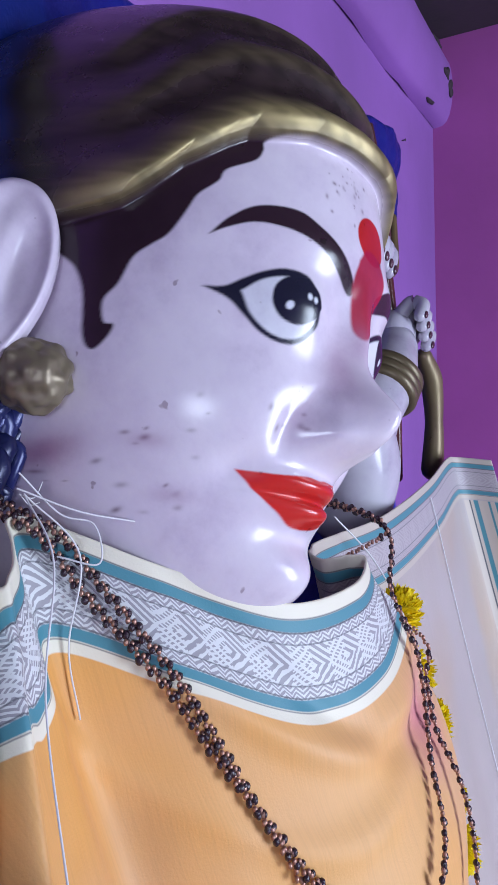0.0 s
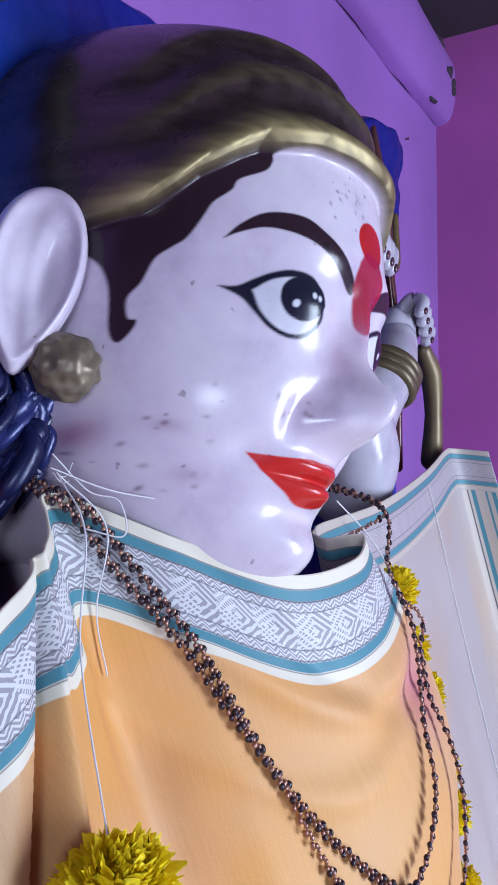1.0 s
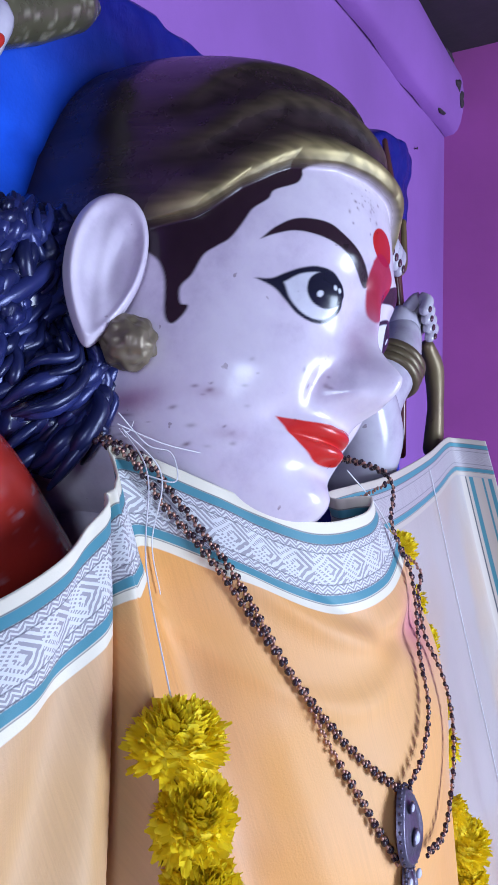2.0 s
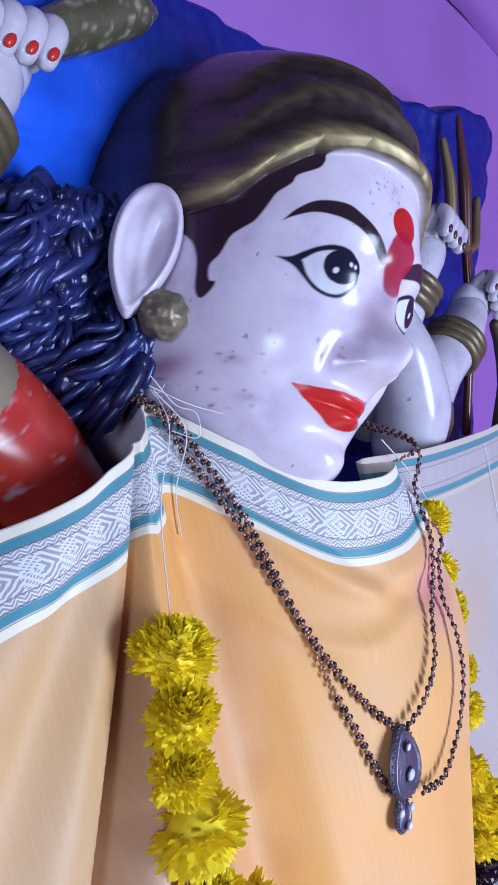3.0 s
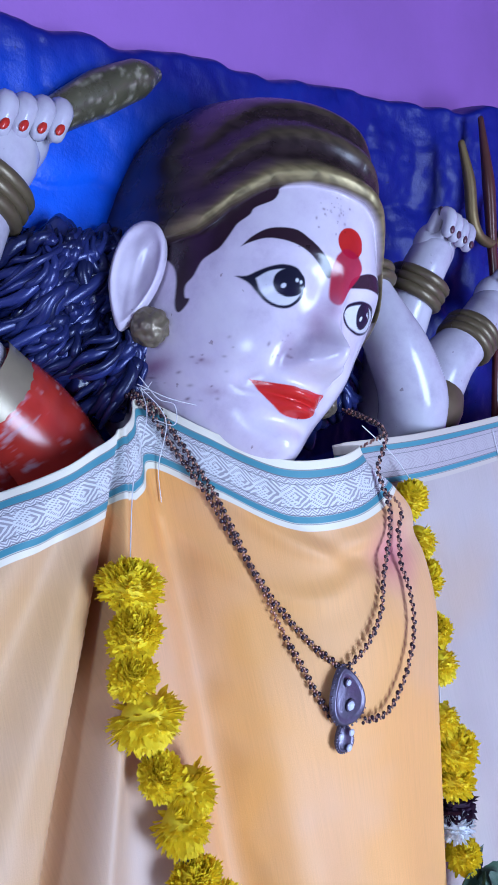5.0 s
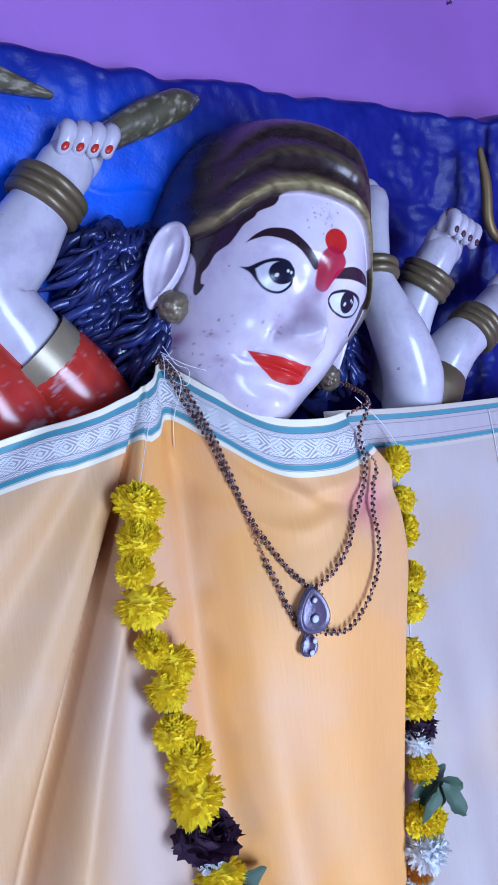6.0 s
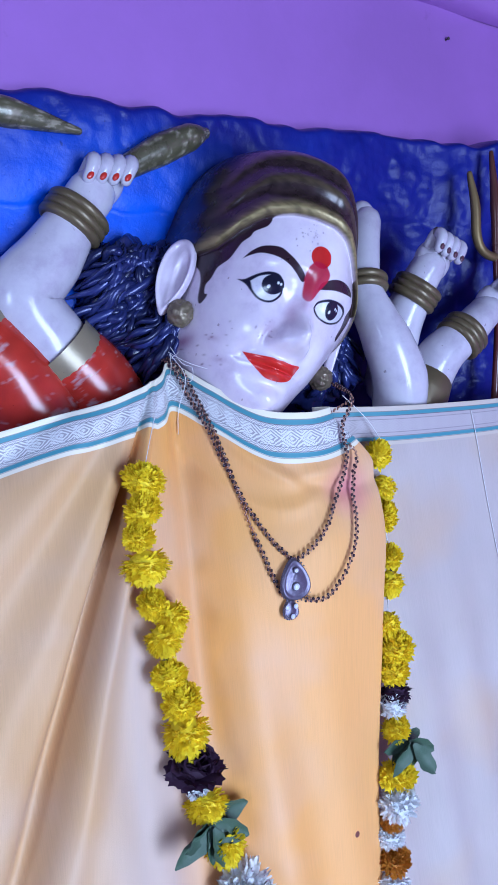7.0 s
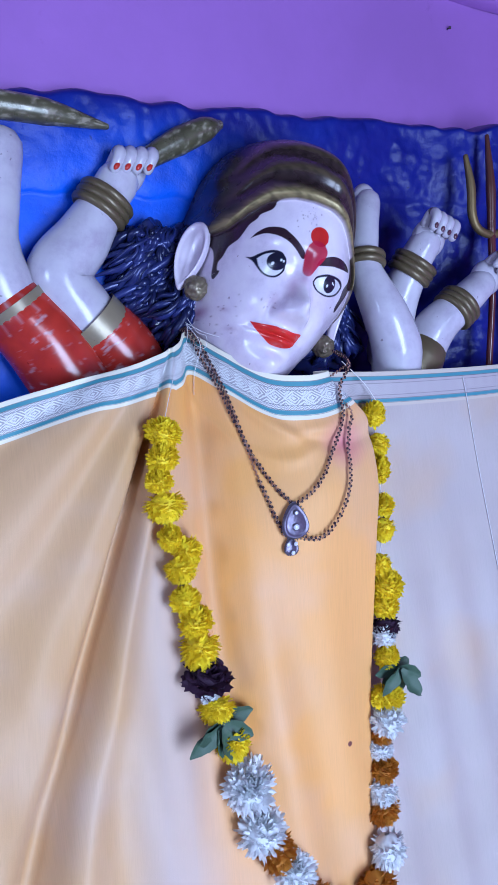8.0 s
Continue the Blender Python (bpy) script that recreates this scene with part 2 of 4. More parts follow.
# ---------------------------------------------------------------- statue
SKIN = (0.69, 0.615, 0.69, 0)
GOLD = (0.15, 0.115, 0.062, 0.7)
RED = (0.50, 0.03, 0.02, 0)
LIMB = (0.53, 0.50, 0.56, 0)
HAIR = (0.020, 0.027, 0.12, 0)
ROLL = radians(22)
MID = np.array((0.4025, 0.0, 1.5145))
RIGHT = np.array((math.cos(ROLL), 0, -math.sin(ROLL)))
UP = np.array((math.sin(ROLL), 0, math.cos(ROLL)))
BACK, YAW = 0.3475, 0.094


def face_point(r, u, y):
    return MID + RIGHT * np.asarray(r)[..., None] + UP * np.asarray(u)[..., None] + np.array((0, 1.0, 0)) * np.asarray(y)[..., None]


def inside(r, u, corners, soft=0.00045, n=90):
    """How far (0..1) points lie inside a smooth closed outline."""
    c = spline(list(corners) + [corners[0]], n)[:-1]
    d = np.full(r.shape, 9.0)
    odd = np.zeros(r.shape, bool)
    lo, hi = c.min(0) - 0.004, c.max(0) + 0.004
    pick = (r > lo[0]) & (r < hi[0]) & (u > lo[1]) & (u < hi[1])
    R, U = r[pick], u[pick]
    dd, oo = np.full(R.shape, 9.0), np.zeros(R.shape, bool)
    for (x0, y0), (x1, y1) in zip(c, np.roll(c, -1, 0)):
        ex, ey = x1 - x0, y1 - y0
        t = np.clip(((R - x0) * ex + (U - y0) * ey) / (ex * ex + ey * ey + 1e-12), 0, 1)
        dd = np.minimum(dd, np.hypot(R - x0 - t * ex, U - y0 - t * ey))
        oo ^= ((y0 > U) != (y1 > U)) & (R < (x1 - x0) * (U - y0) / (y1 - y0 + 1e-12) + x0)
    out = np.zeros(r.shape)
    out[pick] = np.clip(0.5 + np.where(oo, dd, -dd) / (2 * soft), 0, 1)
    return out


# rows of the head: height, half width, front depth
HEAD = [(-0.186, 0.018, 0.090), (-0.182, 0.044, 0.128), (-0.170, 0.063, 0.150), (-0.150, 0.076, 0.160), (-0.120, 0.091, 0.166),
        (-0.090, 0.105, 0.174), (-0.050, 0.115, 0.182), (0.0, 0.120, 0.188), (0.045, 0.121, 0.193), (0.085, 0.119, 0.188),
        (0.125, 0.116, 0.177), (0.165, 0.106, 0.161), (0.202, 0.086, 0.130), (0.224, 0.056, 0.088), (0.233, 0.016, 0.03)]


def rim_height(r):
    """Lower edge of the bronze head-dress across the forehead."""
    return np.interp(r, [-0.135, -0.125, -0.119, -0.113, -0.107, -0.1015, -0.095, -0.083, -0.076, -0.050, -0.025, 0.003, 0.030, 0.055, 0.080, 0.100, 0.14],
                     [0.012, 0.013, 0.017, 0.024, 0.031, 0.043, 0.058, 0.075, 0.083, 0.094, 0.0975, 0.098, 0.092, 0.079, 0.060, 0.035, -0.03])


def head(pile):
    rows, cols = 760, 740
    prof = spline(HEAD, rows)
    th = np.linspace(-1, 1, cols)
    th = 1.75 * np.sign(th) * np.abs(th) ** 1.15
    u = np.repeat(prof[:, :1], cols, 1)
    d = prof[:, 2:3] + 0.05 * step(0.0, 0.12, prof[:, 2:3])
    a = prof[:, 1:2] * 1.24
    a = a * (1 - (0.11 * step(0.01, -0.09, u) + 0.10 * step(0.01, 0.07, u)) * (th > 0)[None])
    a = a * (1 + 0.10 * step(-0.08, -0.15, u) * (th < 0)[None])
    d = d * (1 - 0.09 * step(0.02, 0.12, prof[:, :1]) * step(0.0, 0.7, th)[None])
    r = 0.0034 + YAW * d + a * np.sin(th)[None] * math.cos(YAW) - d * np.cos(th)[None] * math.sin(YAW)
    y = BACK - d * np.cos(th)[None] * math.cos(YAW) - a * np.sin(th)[None] * math.sin(YAW)
    front = step(0.0, 0.35, np.cos(th))[None]
    # relief of the face
    out = np.zeros_like(r)
    nose = np.clip((0.006 - u) / 0.060, 0, 1)
    out += 0.0065 * bell(r + 0.002, 0.011) * bell(u + 0.006, 0.026)
    out += 0.013 * nose ** 1.7 * bell(r + 0.002, 0.009 + 0.008 * nose) * step(-0.096, -0.068, u)
    out += 0.017 * bell(np.hypot(r + 0.002, (u + 0.0650) * 0.95), 0.0195) * step(-0.098, -0.072, u)
    out += 0.011 * bell(np.hypot(r + 0.002, (u + 0.049) * 0.9), 0.0165)
    out -= 0.0016 * bell(np.hypot(r + 0.002, u + 0.064) - 0.027, 0.0055) * step(-0.085, -0.070, u) * step(-0.035, -0.050, u)
    for s in (-1, 1):
        c = s * 0.047 - 0.0035
        out += 0.010 * bell(r + 0.002 - s * 0.0205, 0.0095) * bell(u + 0.0725, 0.0100)
        out -= 0.004 * bell(r + 0.002 - s * 0.0335, 0.007) * bell(u + 0.074, 0.014)
        out += 0.0065 * bell(r - c, 0.025) * bell(u + 0.006, 0.016)
        out -= 0.002 * bell(r + 0.003 - s * 0.020, 0.012) * bell(u + 0.004, 0.02)
        out += 0.005 * bell(r - c, 0.034) * bell(u - 0.030, 0.013)
        out += 0.007 * bell(r + 0.003 - s * 0.060, 0.030) * bell(u + 0.070, 0.030)
        out -= 0.006 * bell(r + 0.008 - s * 0.041, 0.010) * bell(u + 0.099, 0.010)
    out += 0.009 * bell(r + 0.008, 0.028) * bell(u + 0.1005, 0.0060)
    out += 0.011 * bell(r + 0.004, 0.022) * bell(u + 0.1145, 0.0070)
    out -= 0.004 * bell(r + 0.006, 0.030) * bell(u + 0.1075, 0.0022)
    out -= 0.004 * bell(r, 0.030) * bell(u + 0.130, 0.008)
    out += 0.010 * bell(r, 0.028) * bell(u + 0.152, 0.016)
    # head-dress stands proud of the brow, with soft folds
    over = u - rim_height(r)
    crown = step(-0.001, 0.003, over)
    folds = 0.005 + 0.006 * bell(over - 0.012, 0.011) + 0.004 * np.sin(over * 150 + r * 14)
    out += crown * folds
    y = y - out * front - crown * folds * (1 - front) * 0.3
    r2 = r + (r - YAW * d) * np.where(r < 0, 0.06, -0.01) * crown
    col = np.empty(r.shape + (4,))
    col[:] = SKIN

    def lay(mask, colour):
        m = mask[..., None]
        col[:] = col * (1 - m) + np.array(colour) * m
    BLACK = (0.030, 0.014, 0.022, 0)
    ink = (0.012, 0.012, 0.028, 0)
    for s in (-1, 1):
        # temple hair with a curl
        if s < 0:
            lay(inside(r, u, [(-0.050, 0.0960), (-0.060, 0.0915), (-0.0695, 0.085), (-0.0705, 0.079), (-0.0735, 0.071), (-0.0830, 0.061), (-0.0853, 0.053), (-0.0905, 0.043), (-0.0926, 0.034), (-0.0955, 0.018), (-0.0985, 0.011), (-0.1015, 0.003), (-0.1026, -0.012), (-0.1042, -0.022), (-0.1025, -0.0335), (-0.1003, -0.0350),
                              (-0.1006, -0.043), (-0.1022, -0.0490), (-0.1052, -0.041), (-0.1096, -0.0123), (-0.1150, 0.003), (-0.128, 0.02), (-0.14, 0.06), (-0.11, 0.09), (-0.07, 0.105)], n=180) * front, BLACK)
        else:
            lay(inside(r, u, [(0.072, 0.090), (0.081, 0.060), (0.086, 0.037), (0.089, 0.022), (0.0827, 0.0064), (0.084, -0.010), (0.082, -0.026), (0.090, -0.030), (0.099, -0.010), (0.115, 0.03), (0.115, 0.08)]) * front, BLACK)
        if s < 0:
            brow = [(-0.0858, 0.0205), (-0.082, 0.031), (-0.075, 0.0405), (-0.066, 0.0450), (-0.055, 0.0460), (-0.0455, 0.0405), (-0.0345, 0.033), (-0.020, 0.0225), (-0.0155, 0.0152), (-0.0186, 0.0115), (-0.029, 0.0185), (-0.0419, 0.026), (-0.0543, 0.031), (-0.0651, 0.0327), (-0.074, 0.0315), (-0.081, 0.0262)]
            lid = [(-0.0835, -0.0083), (-0.0775, -0.0065), (-0.0725, -0.0005), (-0.066, 0.006), (-0.0575, 0.0108), (-0.0475, 0.0105), (-0.0415, 0.0036), (-0.0385, -0.007), (-0.037, -0.0165), (-0.0425, -0.0268), (-0.0515, -0.0300), (-0.0610, -0.0272), (-0.0692, -0.0195), (-0.0755, -0.0128)]
            white = [(-0.0722, -0.0075), (-0.066, 0.0012), (-0.057, 0.0062), (-0.0485, 0.0062), (-0.0435, 0.0008), (-0.0408, -0.008), (-0.0398, -0.0160), (-0.0440, -0.0243), (-0.0515, -0.0272), (-0.0595, -0.0250), (-0.0672, -0.0178)]
        else:
            brow = [(0.005, 0.010), (0.008, 0.021), (0.0213, 0.0313), (0.035, 0.0365), (0.0505, 0.0385), (0.066, 0.0375), (0.077, 0.032), (0.062, 0.0270), (0.0465, 0.0235), (0.033, 0.0205), (0.0214, 0.0165)]
            lid = [(0.0085, -0.014), (0.0129, -0.0037), (0.0268, 0.0058), (0.040, 0.0095), (0.054, 0.0115), (0.068, 0.0105), (0.074, 0.004), (0.067, -0.0105), (0.055, -0.019), (0.0438, -0.0235), (0.0325, -0.0245), (0.0215, -0.0228), (0.013, -0.0185)]
            white = [(0.0115, -0.0135), (0.0155, -0.0055), (0.028, 0.0022), (0.040, 0.0055), (0.054, 0.0070), (0.065, 0.0055), (0.068, 0.001), (0.062, -0.0105), (0.053, -0.0170), (0.0432, -0.0210), (0.0325, -0.0220), (0.0225, -0.0205)]
        lay(inside(r, u, brow) * front, BLACK)
        lay(inside(r, u, lid, 0.0006) * front, ink)
        lay(inside(r, u, white, 0.0006) * front, (0.68, 0.68, 0.72, 0))
        gaze = -0.0500 if s < 0 else 0.0400
        lay(inside(r, u, [(gaze + 0.0122 * math.cos(k), -0.0050 + 0.0135 * math.sin(k)) for k in np.arange(0, 6.2, 0.7)]) * front, ink)
        # pale dots: reflected glints painted onto each iris
        for dx, dz, w in ((0.004, 0.0005, 0.0014), (0.0075, -0.0002, 0.0013), (-0.0045, -0.0075, 0.0017)):
            lay(inside(r, u, [(gaze + dx + w * math.cos(k), dz - 0.002 + 1.4 * w * math.sin(k)) for k in np.arange(0, 6.2, 0.9)], 0.0005) * front, (0.7, 0.72, 0.78, 0))
    lips = [(-0.0485, -0.0992), (-0.034, -0.0982), (-0.0175, -0.0958), (-0.009, -0.0962), (-0.001, -0.0950), (0.014, -0.0945), (0.031, -0.0915), (0.030, -0.101), (0.022, -0.115), (0.008, -0.1222), (-0.012, -0.1235), (-0.0276, -0.1168), (-0.0396, -0.1078)]
    lay(inside(r, u, lips) * front, (0.60, 0.025, 0.02, 0))
    lay(inside(r, u, [(-0.0045 + 0.0150 * math.cos(k), 0.052 + 0.0150 * math.sin(k)) for k in np.arange(0, 6.2, 0.6)]) * front, (0.50, 0.018, 0.015, 0))
    smear = inside(r, u, [(-0.0175, 0.034), (-0.010, 0.044), (0.004, 0.044), (0.014, 0.036), (0.0145, 0.024), (0.008, 0.008), (-0.002, -0.010), (-0.0115, -0.008), (-0.0155, 0.010), (-0.0185, 0.024)], 0.0010)
    lay(0.96 * smear * front, (0.42, 0.008, 0.035, 0))
    dirt = (0.16, 0.10, 0.13, 0)
    for k in range(70):
        x, z = random.choice(((-0.022, 0.080), (-0.038, -0.070), (-0.079, -0.092), (-0.066, -0.118), (-0.095, -0.112), (-0.094, -0.130), (-0.03, 0.07)))
        x, z, w = x + random.gauss(0, 0.006), z + random.gauss(0, 0.007), random.uniform(0.0004, 0.0013)
        lay(random.uniform(0.25, 0.8) * bell(np.hypot(r - x, (u - z) * random.uniform(0.5, 1.2)), w) * front, dirt)
    # jaw stains, then a mauve smear with shading painted beside the nose
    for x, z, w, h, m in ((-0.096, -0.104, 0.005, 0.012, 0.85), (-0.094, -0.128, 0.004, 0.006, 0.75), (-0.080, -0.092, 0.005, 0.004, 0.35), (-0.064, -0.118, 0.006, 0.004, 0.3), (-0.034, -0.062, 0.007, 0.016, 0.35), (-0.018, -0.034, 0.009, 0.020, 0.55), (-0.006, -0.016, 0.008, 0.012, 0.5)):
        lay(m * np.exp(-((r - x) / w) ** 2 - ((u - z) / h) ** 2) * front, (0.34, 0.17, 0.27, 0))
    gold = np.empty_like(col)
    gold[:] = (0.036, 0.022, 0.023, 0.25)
    # bright bronze rim; fold crests are lightened as painted highlights
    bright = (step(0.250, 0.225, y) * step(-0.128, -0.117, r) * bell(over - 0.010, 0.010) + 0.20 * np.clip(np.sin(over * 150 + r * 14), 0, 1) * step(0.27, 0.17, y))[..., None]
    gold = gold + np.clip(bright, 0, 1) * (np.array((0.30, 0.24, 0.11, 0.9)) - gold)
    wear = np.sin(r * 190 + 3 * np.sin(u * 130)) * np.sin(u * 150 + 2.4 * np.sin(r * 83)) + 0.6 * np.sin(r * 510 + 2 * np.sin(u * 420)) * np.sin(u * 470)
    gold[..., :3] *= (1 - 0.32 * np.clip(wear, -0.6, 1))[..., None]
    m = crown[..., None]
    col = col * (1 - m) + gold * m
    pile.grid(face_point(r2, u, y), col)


def ear(pile, s):
    """A long outer ear with a sunken shell; s is -1 or 1 along the face's right."""
    rows, cols = 90, 120
    la = np.linspace(-math.pi / 2 + 1e-3, math.pi / 2 - 1e-3, rows)[:, None]
    lo = np.linspace(0, 2 * math.pi, cols, endpoint=False)[None]
    x, h, z = np.cos(la) * np.cos(lo), np.cos(la) * np.sin(lo), np.sin(la) + 0 * lo
    rr = np.hypot(x + 0.1, z * 0.95)
    dish = (-0.95 * bell(rr, 0.46) + 0.40 * bell(rr - 0.86, 0.13) + 0.22 * bell(np.hypot(x + 0.45, (z - 0.05) * 0.7) - 0.45, 0.18)) * (h > 0)
    wide = 0.88 + 0.20 * z - 0.25 * (z < 0) * z ** 2
    th = 0.011 * (h + dish)
    r = s * (0.135 + 0.019 * x * wide + 0.8 * th) + (0.035 if s > 0 else 0)
    yy = 0.262 + 0.025 * x * wide - 0.6 * th
    u = -0.021 + 0.058 * z
    pile.grid(face_point(r, u, yy), SKIN, True)


statue = Pile()
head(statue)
for side in (-1, 1):
    ear(statue, side)
    c = face_point(np.array(side * 0.115 + (0.035 if side > 0 else 0)), np.array(-0.068), np.array(0.243))
    statue.ball(c, (0.0195, 0.0195, 0.0195), (0.21, 0.17, 0.11, 0.75), lumps=0.16, scale=150, rows=50, cols=70)
# neck
statue.tube([(0.385, 0.30, 1.42), (0.372, 0.305, 1.36), (0.36, 0.31, 1.30)], [0.075, 0.080, 0.080], SKIN, 20, 40)


def arm(points, radii):
    statue.tube(points, radii, LIMB, 36, 28)


def bangle(p, q, radius, count=3, thick=0.008):
    """Rings side by side round a wrist that runs from p to q."""
    p, q = np.array(p), np.array(q)
    t = (q - p) / np.linalg.norm(q - p)
    a = np.cross(t, [0, 1, 0])
    a /= np.linalg.norm(a)
    b = np.cross(a, t)
    for k in range(count):
        c = p + (q - p) * (k + 0.5) / count
        ang = np.linspace(0, 2 * math.pi, 37)
        ring = [c + radius * (math.cos(w) * a + math.sin(w) * b) for w in ang]
        statue.tube(ring, [thick] * 3, GOLD, 60, 10, caps=False)


PALE_NAIL = (0.10, 0.04, 0.06, 0)


def fist(c, along, across, size, nails=True, polish=RED):
    """A closed fist: palm, four curled fingers with red nails, a thumb."""
    c, along, across = np.array(c), np.array(along, float), np.array(across, float)
    along, across = along / np.linalg.norm(along), across / np.linalg.norm(across)
    out = np.array((0, -1.0, 0))
    turn = Matrix((across, out, along)).transposed()
    statue.ball(c, (0.040 * size, 0.030 * size, 0.042 * size), LIMB, turn)
    for k in range(4):
        b = c + across * (k - 1.5) * 0.019 * size + along * 0.020 * size
        pts = [b + out * 0.012 * size, b + along * 0.022 * size + out * 0.022 * size, b + along * 0.014 * size + out * 0.040 * size, b - along * 0.010 * size + out * 0.040 * size]
        statue.tube(pts, [0.0115 * size] * 3 + [0.009 * size], LIMB, 14, 12)
        if nails:
            statue.ball(b - along * 0.008 * size + out * 0.049 * size, (0.0050 * size, 0.003 * size, 0.0065 * size), polish, turn, 8, 10)


def flaked(points, radii, paint, under, start=0.40, sides=84):
    """A painted limb or horn, patched with a second colour: flakes, and highlights on sleeves."""
    rows = 76
    tone = np.empty((rows, sides, 4))
    for i in range(rows):
        for j in range(sides):
            a = 2 * math.pi * j / sides
            q = Vector((2.2 * math.cos(a), 2.2 * math.sin(a), i * 0.10)) + Vector(points[0]) * 9
            patchy = noise.noise(q * 1.6) + 0.6 * noise.noise(q * 4.5)
            dull = 0.65 + 0.35 * (1 + noise.noise(q * 0.8))
            w = min(1.0, max(0.0, (patchy - start) * 3))
            tone[i, j] = np.array(paint) * (dull, dull, dull, 1) * (1 - w) + w * np.array(under)
    statue.tube(points, radii, tone, 70, sides)


def sleeve(points, radii):
    # pale patches: flaked paint and glossy highlights, both put into the colour
    flaked(points, radii, (0.42, 0.032, 0.020, 0), (0.46, 0.25, 0.26, 0))


HORN, BARE = (0.105, 0.095, 0.055, 0.3), (0.30, 0.27, 0.19, 0.1)
WORN = (0.30, 0.25, 0.16, 0.5)
# arm on the west side of the head, raised, holding a horn
arm([(0.16, 0.33, 1.40), (0.105, 0.325, 1.455), (0.072, 0.325, 1.515), (0.112, 0.325, 1.572), (0.152, 0.33, 1.632), (0.175, 0.33, 1.665)], [0.050, 0.054, 0.052, 0.045, 0.034, 0.034])
bangle((0.138, 0.33, 1.612), (0.160, 0.33, 1.643), 0.040)
fist((0.186, 0.34, 1.672), (0.40, 0, 0.92), (0.96, 0, 0.05), 0.95)
flaked([(0.225, 0.335, 1.705), (0.285, 0.335, 1.74), (0.335, 0.335, 1.765), (0.362, 0.34, 1.776)], [0.017, 0.023, 0.020, 0.009], HORN, BARE, 0.25, 40)
statue.tube([(0.112, 0.322, 1.448), (0.127, 0.322, 1.433), (0.142, 0.322, 1.418)], [0.058, 0.058, 0.058], WORN, 10, 28, caps=False)
sleeve([(0.135, 0.325, 1.425), (0.165, 0.325, 1.39), (0.20, 0.325, 1.33)], [0.061, 0.064, 0.066])
# second arm further west
arm([(0.02, 0.335, 1.44), (-0.02, 0.33, 1.50), (-0.035, 0.33, 1.56), (-0.02, 0.33, 1.63), (0.0, 0.335, 1.70)], [0.050, 0.054, 0.052, 0.042, 0.032])
statue.tube([(-0.004, 0.325, 1.472), (0.007, 0.325, 1.457), (0.018, 0.325, 1.442)], [0.057, 0.058, 0.058], WORN, 10, 28, caps=False)
sleeve([(0.012, 0.325, 1.45), (0.05, 0.325, 1.405), (0.10, 0.325, 1.32)], [0.061, 0.066, 0.068])
flaked([(-0.06, 0.345, 1.765), (0.07, 0.345, 1.762), (0.165, 0.345, 1.752)], [0.022, 0.020, 0.005], HORN, BARE, 0.05, 40)
# arms on the east side: one behind the head, two raised fists
arm([(0.632, 0.275, 1.655), (0.612, 0.255, 1.60), (0.600, 0.235, 1.535), (0.625, 0.208, 1.455), (0.650, 0.203, 1.395), (0.662, 0.215, 1.35)], [0.026, 0.027, 0.029, 0.041, 0.046, 0.046])
statue.ball((0.632, 0.285, 1.650), (0.028, 0.024, 0.042), LIMB)
bangle((0.604, 0.243, 1.560), (0.600, 0.235, 1.535), 0.032, 2, 0.007)
arm([(0.70, 0.285, 1.38), (0.700, 0.265, 1.47), (0.722, 0.242, 1.548), (0.738, 0.232, 1.582)], [0.044, 0.040, 0.032, 0.030])
bangle((0.712, 0.250, 1.523), (0.728, 0.240, 1.553), 0.037)
fist((0.748, 0.234, 1.592), (0.35, 0, 0.95), (0.95, 0, -0.35), 0.88, True, PALE_NAIL)
arm([(0.73, 0.245, 1.335), (0.765, 0.232, 1.42), (0.815, 0.215, 1.468), (0.875, 0.222, 1.508)], [0.044, 0.042, 0.034, 0.030])
bangle((0.798, 0.220, 1.452), (0.824, 0.216, 1.475), 0.037)
fist((0.895, 0.226, 1.522), (0.75, 0, 0.65), (0.65, 0, -0.75), 0.88, True, PALE_NAIL)
statue.tube([(0.715, 0.235, 1.345), (0.735, 0.235, 1.372)], [0.049, 0.050], GOLD, 6, 24)
# trident held by the lower fist
BRASS = (0.20, 0.14, 0.06, 1)
statue.tube([(0.860, 0.258, 1.756), (0.869, 0.250, 1.70), (0.873, 0.247, 1.645), (0.890, 0.244, 1.618), (0.925, 0.243, 1.610), (0.958, 0.244, 1.625), (0.972, 0.247, 1.69)], [0.005, 0.009, 0.009, 0.008, 0.008, 0.009, 0.006], BRASS, 50, 12)
statue.tube([(0.915, 0.258, 1.80), (0.920, 0.247, 1.70), (0.924, 0.243, 1.61)], [0.004, 0.010, 0.008], (0.09, 0.03, 0.025, 0.3), 24, 12)
statue.tube([(0.924, 0.243, 1.61), (0.925, 0.235, 1.50), (0.925, 0.235, 1.33)], [0.008, 0.007, 0.007], (0.09, 0.02, 0.02, 0), 30, 12)
# tasselled bronze staff end beside it
statue.tube([(0.962, 0.205, 1.495), (0.985, 0.200, 1.46), (0.998, 0.200, 1.40), (1.005, 0.205, 1.33)], [0.012, 0.016, 0.013, 0.017], (0.20, 0.15, 0.08, 0.8), 30, 16)


